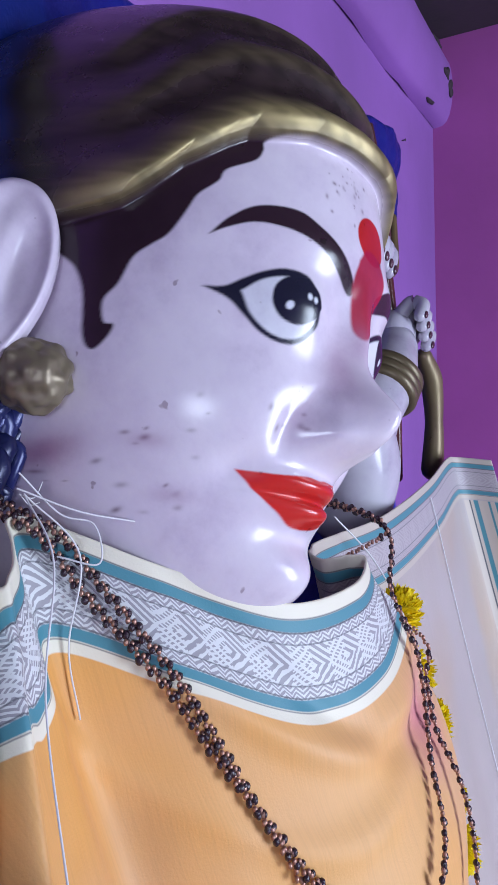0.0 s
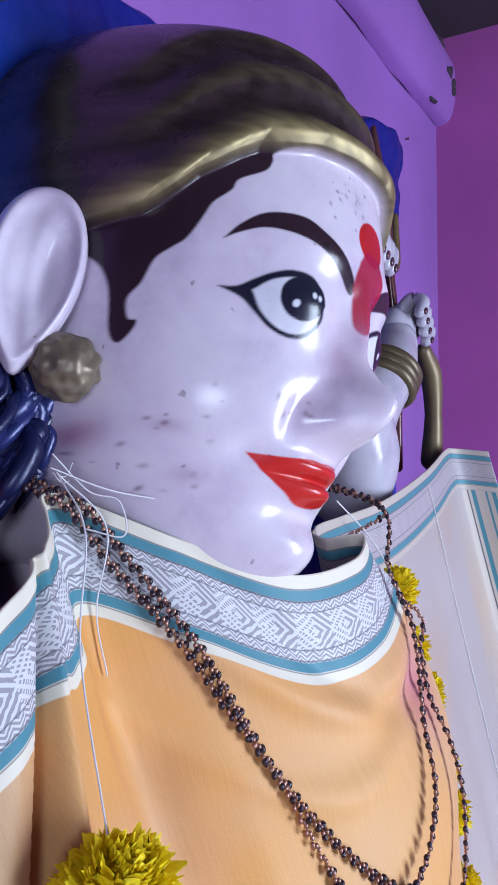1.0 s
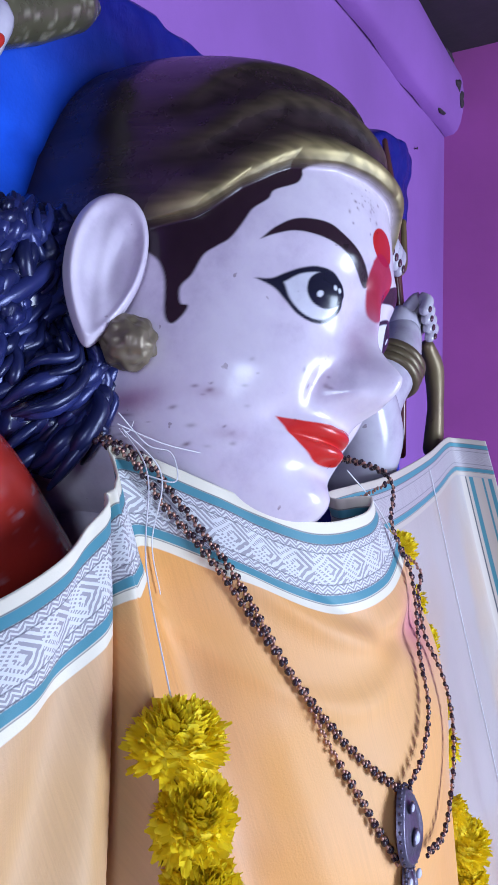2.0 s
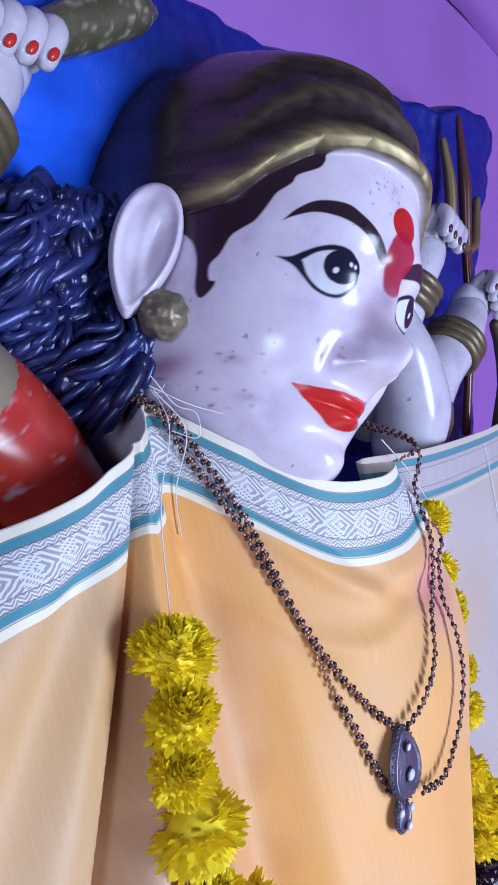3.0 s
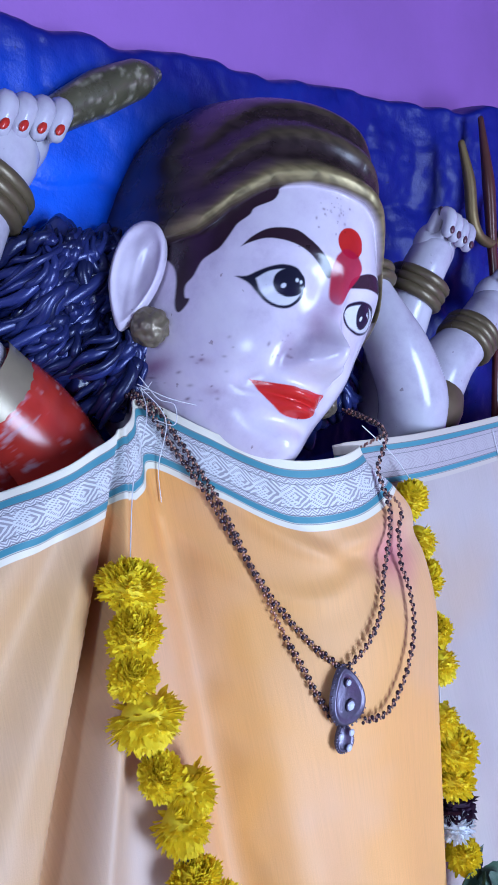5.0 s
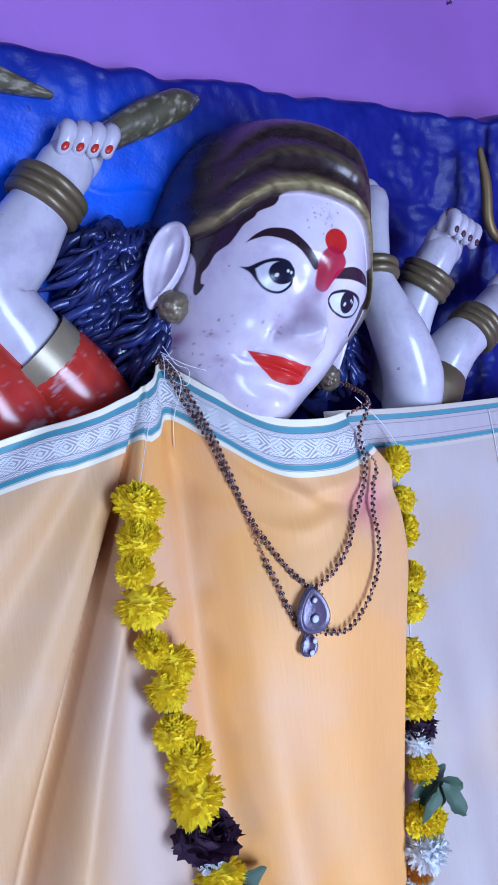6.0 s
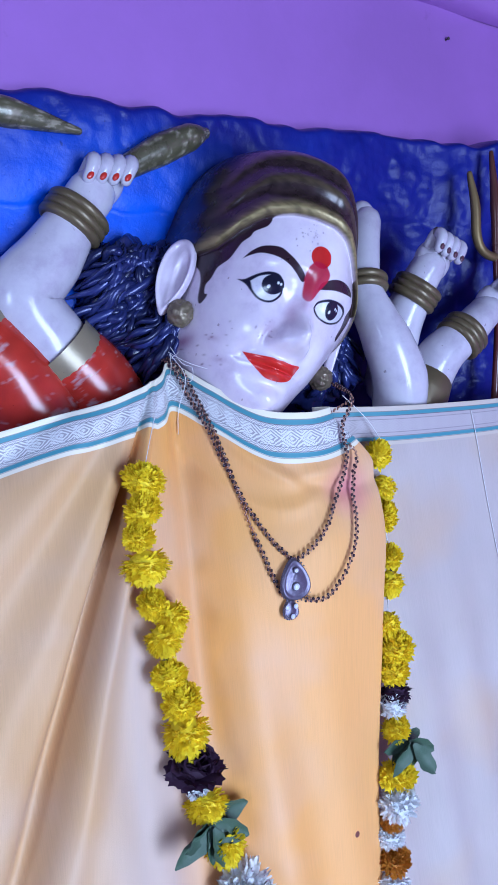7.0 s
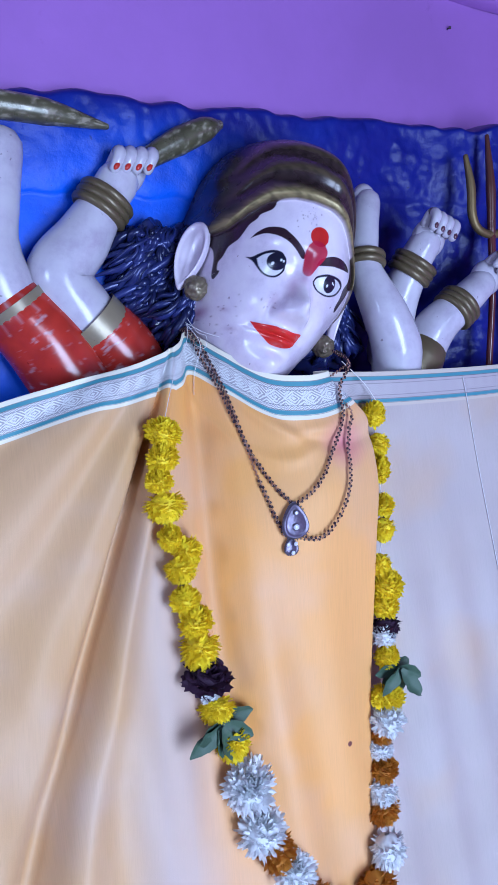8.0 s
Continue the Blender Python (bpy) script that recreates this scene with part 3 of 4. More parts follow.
def locks(x0, x1, y, z0, z1, lean, count):
    """Short crinkled locks of modelled hair."""
    for k in range(count):
        x = x0 + (x1 - x0) * random.random()
        z = z0 + (z1 - z0) * random.random()
        yy, size = y + random.uniform(-0.012, 0.03), random.uniform(0.018, 0.050)
        drift, w = lean + random.gauss(0, 0.6), random.uniform(0.0030, 0.0068)
        pts = [(x + drift * g * size + 0.003 * math.sin(g * 9 + x * 90), yy - 0.008 * math.sin(g * 3.1) + 0.02 * g * g, z - size * g + 0.003 * math.cos(g * 7 + z * 80)) for g in np.linspace(0, 1, 7)]
        tone = random.uniform(0.4, 1.35)
        statue.tube(pts, [w * 0.5, w, w * 1.1, w * 0.4], (HAIR[0] * tone, HAIR[1] * tone, HAIR[2] * tone, 0.35), 12, 7)


statue.ball((0.245, 0.348, 1.515), (0.075, 0.045, 0.095), HAIR, lumps=0.3, scale=45, rows=40, cols=50)
statue.ball((0.265, 0.325, 1.445), (0.045, 0.040, 0.05), HAIR, lumps=0.3, scale=45, rows=40, cols=50)
statue.ball((0.545, 0.315, 1.42), (0.055, 0.05, 0.085), HAIR, lumps=0.3, scale=45, rows=40, cols=50)
locks(0.195, 0.285, 0.310, 1.60, 1.49, -0.75, 620)
locks(0.25, 0.29, 0.275, 1.50, 1.44, -0.3, 160)
locks(0.51, 0.58, 0.270, 1.49, 1.40, 0.4, 300)
tagged(statue.build("statue", ENAMEL), "glossy painted many-armed statue with bronze head-dress and red sleeves", "statue")

# ---------------------------------------------------------------- draped cloth
# columns from west to east: top x, y, z; foot x, y
FOLDS = [(-0.80, 0.20, 1.22, -0.85, -0.14), (-0.30, 0.20, 1.275, -0.36, -0.11), (0.0, 0.20, 1.345, -0.06, -0.09), (0.15, 0.20, 1.380, 0.06, -0.075),
         (0.225, 0.222, 1.406, 0.13, -0.100), (0.252, 0.245, 1.425, 0.19, -0.100), (0.290, 0.190, 1.395, 0.25, -0.090), (0.34, 0.142, 1.362, 0.32, -0.075), (0.400, 0.120, 1.356, 0.39, -0.060),
         (0.445, 0.126, 1.360, 0.460, -0.045), (0.448, 0.140, 1.360, 0.463, -0.030), (0.440, 0.158, 1.358, 0.448, -0.016), (0.49, 0.182, 1.354, 0.52, -0.012),
         (0.60, 0.160, 1.352, 0.66, -0.020), (0.78, 0.160, 1.352, 0.84, -0.020), (0.945, 0.172, 1.354, 0.99, -0.02), (0.992, 0.168, 1.350, 1.03, -0.05), (1.002, 0.122, 1.345, 1.03, -0.13)]
FOOT = 0.40


def cloth_points(rows=300, cols=620):
    c = spline(FOLDS, cols)
    s = np.linspace(0, 1, cols)
    v = np.linspace(0, 1, rows) ** 1.15
    top, foot = c[:, :3], np.column_stack([c[:, 3:], np.full(cols, FOOT)])
    p = top[None] + (foot - top)[None] * v[:, None, None]
    x, z = p[..., 0].copy(), p[..., 2].copy()
    # front panel widens below the shoulder fold
    k = s * (len(FOLDS) - 1)
    near = bell(k - 9.4, 1.1)[None]
    p[..., 0] += near * (0.066 * step(0.0, 0.09, v) - 0.064 * step(0.12, 0.75, v))[:, None]
    # gathers that fan out from the pinned point
    fan = np.arctan2(x - 0.243, 1.47 - z)
    far = np.hypot(x - 0.243, 1.47 - z)
    west = step(0.30, 0.20, x)
    p[..., 1] += west * step(0.02, 0.3, far) * (0.046 * bell(fan + 0.405, 0.028) - 0.016 * bell(fan + 0.335, 0.035) - 0.006 * bell(fan + 0.22, 0.08) + 0.008 * bell(fan + 0.66, 0.06) - 0.012 * bell(fan + 0.53, 0.06) - 0.014 * bell(fan + 0.80, 0.09) + 0.014 * bell(fan + 0.98, 0.06) + 0.003 * np.sin(fan * 21))
    p[..., 1] -= 0.012 * bell(x - 0.25 - 0.06 * v[:, None], 0.05) * step(0.05, 0.3, v)[:, None] * (1 - near)
    p[..., 1] -= 0.013 * bell(x - 0.36, 0.11) * bell(z - 1.12, 0.16)
    # fuller breast under the pendant
    p[..., 1] -= 0.014 * bell(x - 0.42, 0.07) * bell(z - 1.18, 0.07)
    # soft slack folds across the chest
    for i, (cx, cz, depth, wide) in enumerate(((0.36, 1.27, 0.006, 0.012), (0.41, 1.25, -0.006, 0.014), (0.33, 1.23, 0.004, 0.012))):
        bow = cz + 0.5 * (x - cx) ** 2 / 0.06 - 0.25 * (x - cx)
        p[..., 1] -= depth * bell(z - bow, wide) * bell(x - cx, 0.10)
    p[..., 1] += 0.004 * np.sin(x * 60 + z * 7) * step(0.15, 0.6, v)[:, None]
    return p


def top_x(cols):
    return spline(FOLDS, cols)[:, 0]


def cloth_sheet():
    p = cloth_points()
    rows, cols = p.shape[:2]
    me = bpy.data.meshes.new("draped_cloth")
    idx = np.arange(rows * cols).reshape(rows, cols)
    q = np.stack([idx[:-1, :-1], idx[1:, :-1], idx[1:, 1:], idx[:-1, 1:]], -1).reshape(-1, 4)
    me.vertices.add(rows * cols)
    me.vertices.foreach_set("co", p.astype(np.float32).ravel())
    me.loops.add(q.size)
    me.loops.foreach_set("vertex_index", q.astype(np.int32).ravel())
    me.polygons.add(len(q))
    me.polygons.foreach_set("loop_start", np.arange(0, q.size, 4, dtype=np.int32))
    me.polygons.foreach_set("use_smooth", np.ones(len(q), bool))
    me.update(calc_edges=True)
    du = np.linalg.norm(np.diff(p, axis=1), axis=2)
    dv = np.linalg.norm(np.diff(p, axis=0), axis=2)
    U = np.repeat(np.concatenate([[0], np.cumsum(du[0])])[None], rows, 0)
    V = np.vstack([np.zeros((1, cols)), np.cumsum(dv, 0)]) * (1.25 + 0.27 * step(0.24, 0.14, top_x(cols)) + 0.2 * step(0.46, 0.55, top_x(cols)))[None]
    uv = np.stack([U, V], -1).reshape(-1, 2)[q.ravel()]
    me.uv_layers.new(name="UVMap").data.foreach_set("uv", uv.astype(np.float32).ravel())
    ob = new("draped_cloth", me)
    knot = U[0, int(np.argmax(p[0, :, 2]))] / U[0, -1]
    edge = np.interp(10.2 / (len(FOLDS) - 1), np.linspace(0, 1, cols), U[0]) / U[0, -1]
    return ob, p, q, (U[0, -1], knot, edge)


def cloth_material(length, KNOT, EDGE):
    """Orange silk with a teal-striped silver brocade border; coordinates are metres along and down from the border."""
    m, nt, b = nodes_of("silk_with_brocade_border", 0.5)
    uv = nt.nodes.new("ShaderNodeUVMap").outputs[0]
    sep = nt.nodes.new("ShaderNodeSeparateXYZ")
    nt.links.new(uv, sep.inputs[0])
    U, V = sep.outputs[0], sep.outputs[1]

    def band(value, lo, hi, soft=0.0006):
        up = nt.nodes.new("ShaderNodeMapRange")
        dn = nt.nodes.new("ShaderNodeMapRange")
        for n, a, c in ((up, lo - soft, lo + soft), (dn, hi + soft, hi - soft)):
            nt.links.new(value, n.inputs[0])
            n.inputs[1].default_value, n.inputs[2].default_value = a, c
        return maths(nt, 'MULTIPLY', up.outputs[0], dn.outputs[0])
    # ground silk: orange breast, paler towards the sides
    obj = nt.nodes.new("ShaderNodeTexCoord").outputs["Object"]
    sx = nt.nodes.new("ShaderNodeSeparateXYZ")
    nt.links.new(obj, sx.inputs[0])
    along = maths(nt, 'MULTIPLY', U, 1.0 / length)
    tone = ramp(nt, along, [(0.0, (0.55, 0.38, 0.25)), (KNOT - 0.07, (0.60, 0.36, 0.17)), (KNOT - 0.02, (0.76, 0.34, 0.07)), (KNOT + 0.02, (0.81, 0.37, 0.08)), (EDGE, (0.80, 0.39, 0.12)), (EDGE + 0.012, (0.43, 0.36, 0.345)), (1.0, (0.43, 0.40, 0.41))])
    cloud = noise_of(nt, 6.0, 4.0)
    tone = mixed(nt, maths(nt, 'MULTIPLY', cloud, 0.18), tone, (0.70, 0.42, 0.24, 1))
    faded = ramp(nt, noise_of(nt, 4.2, 3.0), [(0.46, (0, 0, 0)), (0.75, (0.40, 0.40, 0.40))])
    tone = mixed(nt, faded, tone, (0.56, 0.50, 0.50, 1))
    ochre = ramp(nt, noise_of(nt, 5.1, 3.0, rough=0.4), [(0.28, (0.35, 0.35, 0.35)), (0.50, (0, 0, 0))])
    tone = mixed(nt, ochre, tone, (0.60, 0.34, 0.12, 1))
    fibre = nt.nodes.new("ShaderNodeMapping")
    fibre.inputs["Scale"].default_value = (900.0, 14.0, 1.0)
    nt.links.new(uv, fibre.inputs[0])
    slub = noise_of(nt, 1.0, 3.0, fibre.outputs[0])
    tone = mixed(nt, 0.35, tone, ramp(nt, slub, [(0.3, (0.80, 0.80, 0.80)), (0.6, (1, 1, 1))]), 'MULTIPLY')
    speck = nt.nodes.new("ShaderNodeVectorMath")
    speck.operation = 'DISTANCE'
    nt.links.new(obj, speck.inputs[0])
    speck.inputs[1].default_value = (0.412, 0.012, 0.78)
    tone = mixed(nt, maths(nt, 'LESS_THAN', speck.outputs["Value"], 0.005), tone, (0.16, 0.04, 0.03, 1))
    stain = nt.nodes.new("ShaderNodeVectorMath")
    stain.operation = 'DISTANCE'
    nt.links.new(obj, stain.inputs[0])
    stain.inputs[1].default_value = (0.455, 0.10, 1.245)
    tone = mixed(nt, maths(nt, 'MULTIPLY', maths(nt, 'SUBTRACT', 1.0, maths(nt, 'MULTIPLY', stain.outputs["Value"], 19.0), clamp=True), 0.75), tone, (0.62, 0.16, 0.26, 1))
    # greyer lengths hanging below the pinned shoulder
    grey = maths(nt, 'MULTIPLY', band(along, KNOT - 0.075, KNOT - 0.012, 0.02), band(V, 0.42, 3.0, 0.12))
    tone = mixed(nt, maths(nt, 'MULTIPLY', grey, 0.6), tone, (0.46, 0.40, 0.41, 1))
    cream = (0.78, 0.72, 0.58, 1)
    teal = (0.06, 0.24, 0.30, 1)
    dark = (0.07, 0.07, 0.09, 1)
    # brocade: a row of lozenges filled with leaf strokes between two zigzag rows
    wob = maths(nt, 'MULTIPLY_ADD', noise_of(nt, 130.0, 2.0), 0.0036, -0.0018)
    Uw = maths(nt, 'ADD', U, wob)
    Vw = maths(nt, 'ADD', V, wob)
    du = maths(nt, 'PINGPONG', Uw, 0.014)
    dv = maths(nt, 'ABSOLUTE', maths(nt, 'SUBTRACT', Vw, 0.0455))
    ring = maths(nt, 'SINE', maths(nt, 'MULTIPLY', maths(nt, 'ADD', du, dv), 980.0))
    leafs = maths(nt, 'SINE', maths(nt, 'MULTIPLY', maths(nt, 'SUBTRACT', du, maths(nt, 'MULTIPLY', dv, 1.3)), 1500.0))
    pick = maths(nt, 'GREATER_THAN', maths(nt, 'SINE', maths(nt, 'MULTIPLY', Uw, 224.4)), 0.1)
    mid = maths(nt, 'ADD', maths(nt, 'MULTIPLY', ring, pick), maths(nt, 'MULTIPLY', maths(nt, 'MAXIMUM', ring, leafs), maths(nt, 'SUBTRACT', 1.0, pick)))
    zig = maths(nt, 'SINE', maths(nt, 'MULTIPLY', maths(nt, 'ADD', maths(nt, 'PINGPONG', Uw, 0.0045), Vw), 1700.0))
    pat = maths(nt, 'ADD', maths(nt, 'MULTIPLY', mid, band(V, 0.0310, 0.0600)), maths(nt, 'MULTIPLY', zig, maths(nt, 'SUBTRACT', 1.0, band(V, 0.0310, 0.0600))))
    pat = maths(nt, 'ADD', pat, maths(nt, 'MULTIPLY_ADD', noise_of(nt, 520.0, 2.0), 1.2, -0.45))
    silver = ramp(nt, pat, [(0.05, (0.33, 0.31, 0.34)), (0.50, (0.68, 0.68, 0.69))])
    # east of the fold the brocade and cream are muted to grey-brown
    silver = mixed(nt, maths(nt, 'MULTIPLY', band(along, EDGE, 2.0, 0.004), 0.78), silver, (0.40, 0.335, 0.36, 1))
    cream = mixed(nt, maths(nt, 'MULTIPLY', band(along, EDGE, 2.0, 0.004), 0.75), cream, (0.46, 0.38, 0.34, 1))
    col = mixed(nt, band(V, -1, 0.089), tone, cream)
    col = mixed(nt, band(V, 0.0135, 0.0785), col, silver)
    for lo, hi, c in ((0.0125, 0.0215, teal), (0.0115, 0.0125, dark), (0.0215, 0.0228, dark), (0.0705, 0.0790, teal), (0.0690, 0.0700, dark), (0.0798, 0.0806, dark), (0.0300, 0.0308, dark), (0.0600, 0.0608, dark)):
        col = mixed(nt, band(V, lo, hi), col, c)
    # selvage at the east end
    E = maths(nt, 'SUBTRACT', length, U)
    side = mixed(nt, band(E, 0.0, 0.055), col, cream)
    for lo, hi, c in ((0.006, 0.012, teal), (0.018, 0.021, teal), (0.034, 0.040, teal), (0.044, 0.046, dark)):
        side = mixed(nt, band(E, lo, hi), side, c)
    col = mixed(nt, band(V, 0.0, 0.092), side, col)
    nt.links.new(col, b.inputs["Base Color"])
    h = mixed(nt, 0.5, noise_of(nt, 700.0, 2.0), noise_of(nt, 38.0, 4.0))
    h2 = mixed(nt, band(V, 0.023, 0.069), h, silver)
    bump(nt, b, h2, 0.25, 0.0012)
    b.inputs["Roughness"].default_value = 0.56
    b.inputs["Specular IOR Level"].default_value = 0.5
    b.inputs["Sheen Weight"].default_value = 0.1
    return m


cloth, CLOTH, QUADS, CLOTH_LONG = cloth_sheet()
cloth.data.materials.append(cloth_material(*CLOTH_LONG))
thick = cloth.modifiers.new("thickness", 'SOLIDIFY')
thick.thickness, thick.offset = 0.0015, -1
tagged(cloth, "orange silk shawl with silver brocade border draped over the statue", "cloth")
BVH = BVHTree.FromPolygons([Vector(q) for q in CLOTH.reshape(-1, 3)], QUADS.tolist())


def on_cloth(x, z, lift=0.0):
    """The point of the cloth's outer face straight ahead of x, z, lifted outwards."""
    hit = BVH.ray_cast(Vector((x, -1.5, z)), Vector((0, 1, 0)))
    y = hit[0].y if hit[0] is not None else 0.2
    return Vector((x, y - lift, z))


# plain wrap below the shawl hides the plinth
bm = bmesh.new()
box(bm, -0.55, 0.95, 0.24, WALL_Y - 0.002, 0.0, 0.9, 0.02)
tagged(part("plinth", bm, PINK), "lilac plastered plinth under the statue", "plinth", kind="structure")


# ---------------------------------------------------------------- garland
PETAL = {"Y": plain("marigold_yellow", (1.0, 0.78, 0.012), 0.6, vary=0.06, scale=160, relief=0.3),
         "O": plain("marigold_orange", (0.62, 0.24, 0.02), 0.6, vary=0.3, scale=160, relief=0.3),
         "W": plain("white_petals", (0.82, 0.84, 0.86), 0.6, vary=0.12, scale=160, relief=0.3),
         "D": plain("withered_purple_petals", (0.035, 0.008, 0.035), 0.7, vary=0.4, scale=120, relief=0.4)}
for m in PETAL.values():
    nt = m.node_tree
    shade = nt.nodes["Principled BSDF"]
    thin = nt.nodes.new("ShaderNodeBsdfTranslucent")
    nt.links.new(shade.inputs["Base Color"].links[0].from_socket, thin.inputs[0])
    both = node(nt, "ShaderNodeMixShader", Fac=0.22)
    nt.links.new(shade.outputs[0], both.inputs[1])
    nt.links.new(thin.outputs[0], both.inputs[2])
    nt.links.new(both.outputs[0], nt.nodes["Material Output"].inputs[0])
LEAF = plain("dusty_green_leaf", (0.055, 0.105, 0.065), 0.5, vary=0.35, scale=70, relief=0.5)
COTTON = plain("white_cotton", (0.70, 0.68, 0.70), 0.8, vary=0.1, scale=300)
STEM = plain("brown_calyx", (0.10, 0.08, 0.05), 0.8, vary=0.4, scale=150)


def flower_mesh(name, material, seed, petals=130, wide=0.20, frill=0.10):
    """A double flower about 1 across: shingled petals with toothed tips, from a drooping skirt up to a closed heart."""
    rnd = random.Random(seed)
    verts, faces = [Vector((0, 0, 0))], []
    for k in range(petals):
        g = (k + 0.5) / petals
        rise = radians(-38 + 122 * g ** 0.85) + rnd.gauss(0, 0.10)
        a = k * 2.39996 + rnd.uniform(-0.25, 0.25)
        out = Vector((math.cos(a), 0, math.sin(a)))
        axis = Vector((0, -1, 0))
        d = out * math.cos(rise) + axis * math.sin(rise)
        face = axis * math.cos(rise) - out * math.sin(rise)
        side = (d.cross(face) + face * rnd.gauss(0, 0.25)).normalized()
        length = 0.5 * rnd.uniform(0.86, 1.06)
        w = wide * rnd.uniform(0.75, 1.2)
        curl = rnd.uniform(-0.06, 0.09)
        base = len(verts)
        for f, ww, c in ((0.30, 0.45, 0.0), (0.72, 0.95, 0.25), (0.92, 1.05, 0.7), (1.0, 0.80, 1.0)):
            for q in (-1, -0.33, 0.33, 1):
                p = d * length * f + side * q * w * ww * 0.5 + face * (curl * c - 0.045 * abs(q) * ww * (1 - c))
                if f == 1.0:
                    p += d * rnd.uniform(-frill, frill) * 0.5
                verts.append(p)
        faces.append((0, base + 1, base + 2))
        for i in (0, 4, 8):
            for j in (0, 1, 2):
                faces.append((base + i + j, base + i + j + 1, base + i + j + 5, base + i + j + 4))
    rings, base = 9, len(verts)
    for i in range(rings):
        for j in range(14):
            a, b = math.pi * (i + 0.5) / rings, 2 * math.pi * j / 14
            verts.append(Vector((math.sin(a) * math.cos(b), -math.cos(a), math.sin(a) * math.sin(b))) * 0.37)
    for i in range(rings - 1):
        for j in range(14):
            faces.append((base + i * 14 + j, base + i * 14 + (j + 1) % 14, base + (i + 1) * 14 + (j + 1) % 14, base + (i + 1) * 14 + j))
    me = bpy.data.meshes.new(name)
    me.from_pydata(verts, [], faces)
    me.polygons.foreach_set("use_smooth", [True] * len(me.polygons))
    me.materials.append(material)
    return me


def leaf_mesh(seed):
    rnd = random.Random(seed)
    verts, faces = [], []
    for i in range(9):
        f = i / 8
        w = 0.25 * math.sin(math.pi * min(1, f * 0.93 + 0.06)) ** 0.8
        droop = -0.25 * f * f + 0.05 * math.sin(f * 9 + seed)
        for q in (-1, -0.5, 0, 0.5, 1):
            verts.append((q * w + 0.02 * rnd.uniform(-1, 1), -0.12 * abs(q) * w * 4 + droop * 0.5 + 0.02 * rnd.uniform(-1, 1), f))
    for i in range(8):
        for j in range(4):
            k = i * 5 + j
            faces.append((k, k + 1, k + 6, k + 5))
    me = bpy.data.meshes.new("leaf")
    me.from_pydata(verts, [], faces)
    me.materials.append(LEAF)
    me.polygons.foreach_set("use_smooth", [True] * len(me.polygons))
    return me


def strand(name, points, radius, material, parent=None, n=60, label=""):
    pile = Pile()
    pile.tube(points, [radius, radius], (0, 0, 0, 0), n, 7)
    ob = pile.build(name, material)
    if parent is not None:
        ob.parent = parent
    if label:
        tagged(ob, label)
    return ob


FLOWERS = {k: [flower_mesh(n, PETAL[k], 10 * i + j, p, w, fr) for j in range(4)] for i, (k, n, p, w, fr) in enumerate(
    (("Y", "marigold", 420, 0.115, 0.14), ("O", "orange_marigold", 380, 0.115, 0.14), ("W", "white_flower", 240, 0.095, 0.15), ("D", "withered_flower", 90, 0.34, 0.2)))}
LEAVES = [leaf_mesh(k) for k in range(4)]
garland = tagged(new("garland"), "long garland of yellow marigolds, white flowers and leaves", "garland")
garland.location = on_cloth(0.35, 0.57)
SIDES = ("Y .163 1.280 .054 .037;Y .156 1.245 .044 .037;Y .147 1.215 .037 .034;Y .151 1.180 .055 .040;Y .153 1.134 .031 .037;Y .175 1.115 .040 .041;Y .163 1.091 .043 .037;Y .164 1.046 .042 .034;"
         "Y .176 1.013 .049 .041;Y .177 .977 .058 .047;D .183 .935 .066 .045;W .186 .912 .036 .020;Y .191 .891 .052 .034;L .187 .868 .078 .043;Y .209 .842 .047 .046;W .221 .782 .069 .068;W .230 .719 .065 .061;"
         "O .250 .686 .053 .047;W .272 .653 .058 .048;O .296 .612 .052 .045;W .324 .578 .056 .048;O .358 .552 .052 .045;W .398 .540 .056 .046",
         "Y .561 1.280 .037 .043;Y .563 1.233 .037 .039;Y .557 1.187 .034 .049;Y .556 1.131 .034 .034;Y .548 1.095 .040 .036;Y .534 1.038 .034 .039;Y .541 1.000 .047 .049;Y .533 .970 .042 .040;D .534 .940 .046 .034;"
         "W .525 .922 .040 .034;Y .527 .888 .044 .032;L .534 .868 .071 .050;Y .516 .826 .053 .040;W .510 .790 .057 .047;O .502 .765 .043 .028;W .496 .743 .043 .031;O .498 .712 .048 .036;W .487 .681 .052 .042;"
         "O .484 .653 .055 .040;W .470 .612 .060 .049;O .442 .568 .058 .049")


def hang(ob, m):
    ob.parent = garland
    ob.matrix_basis = Matrix.Translation(-garland.location) @ m


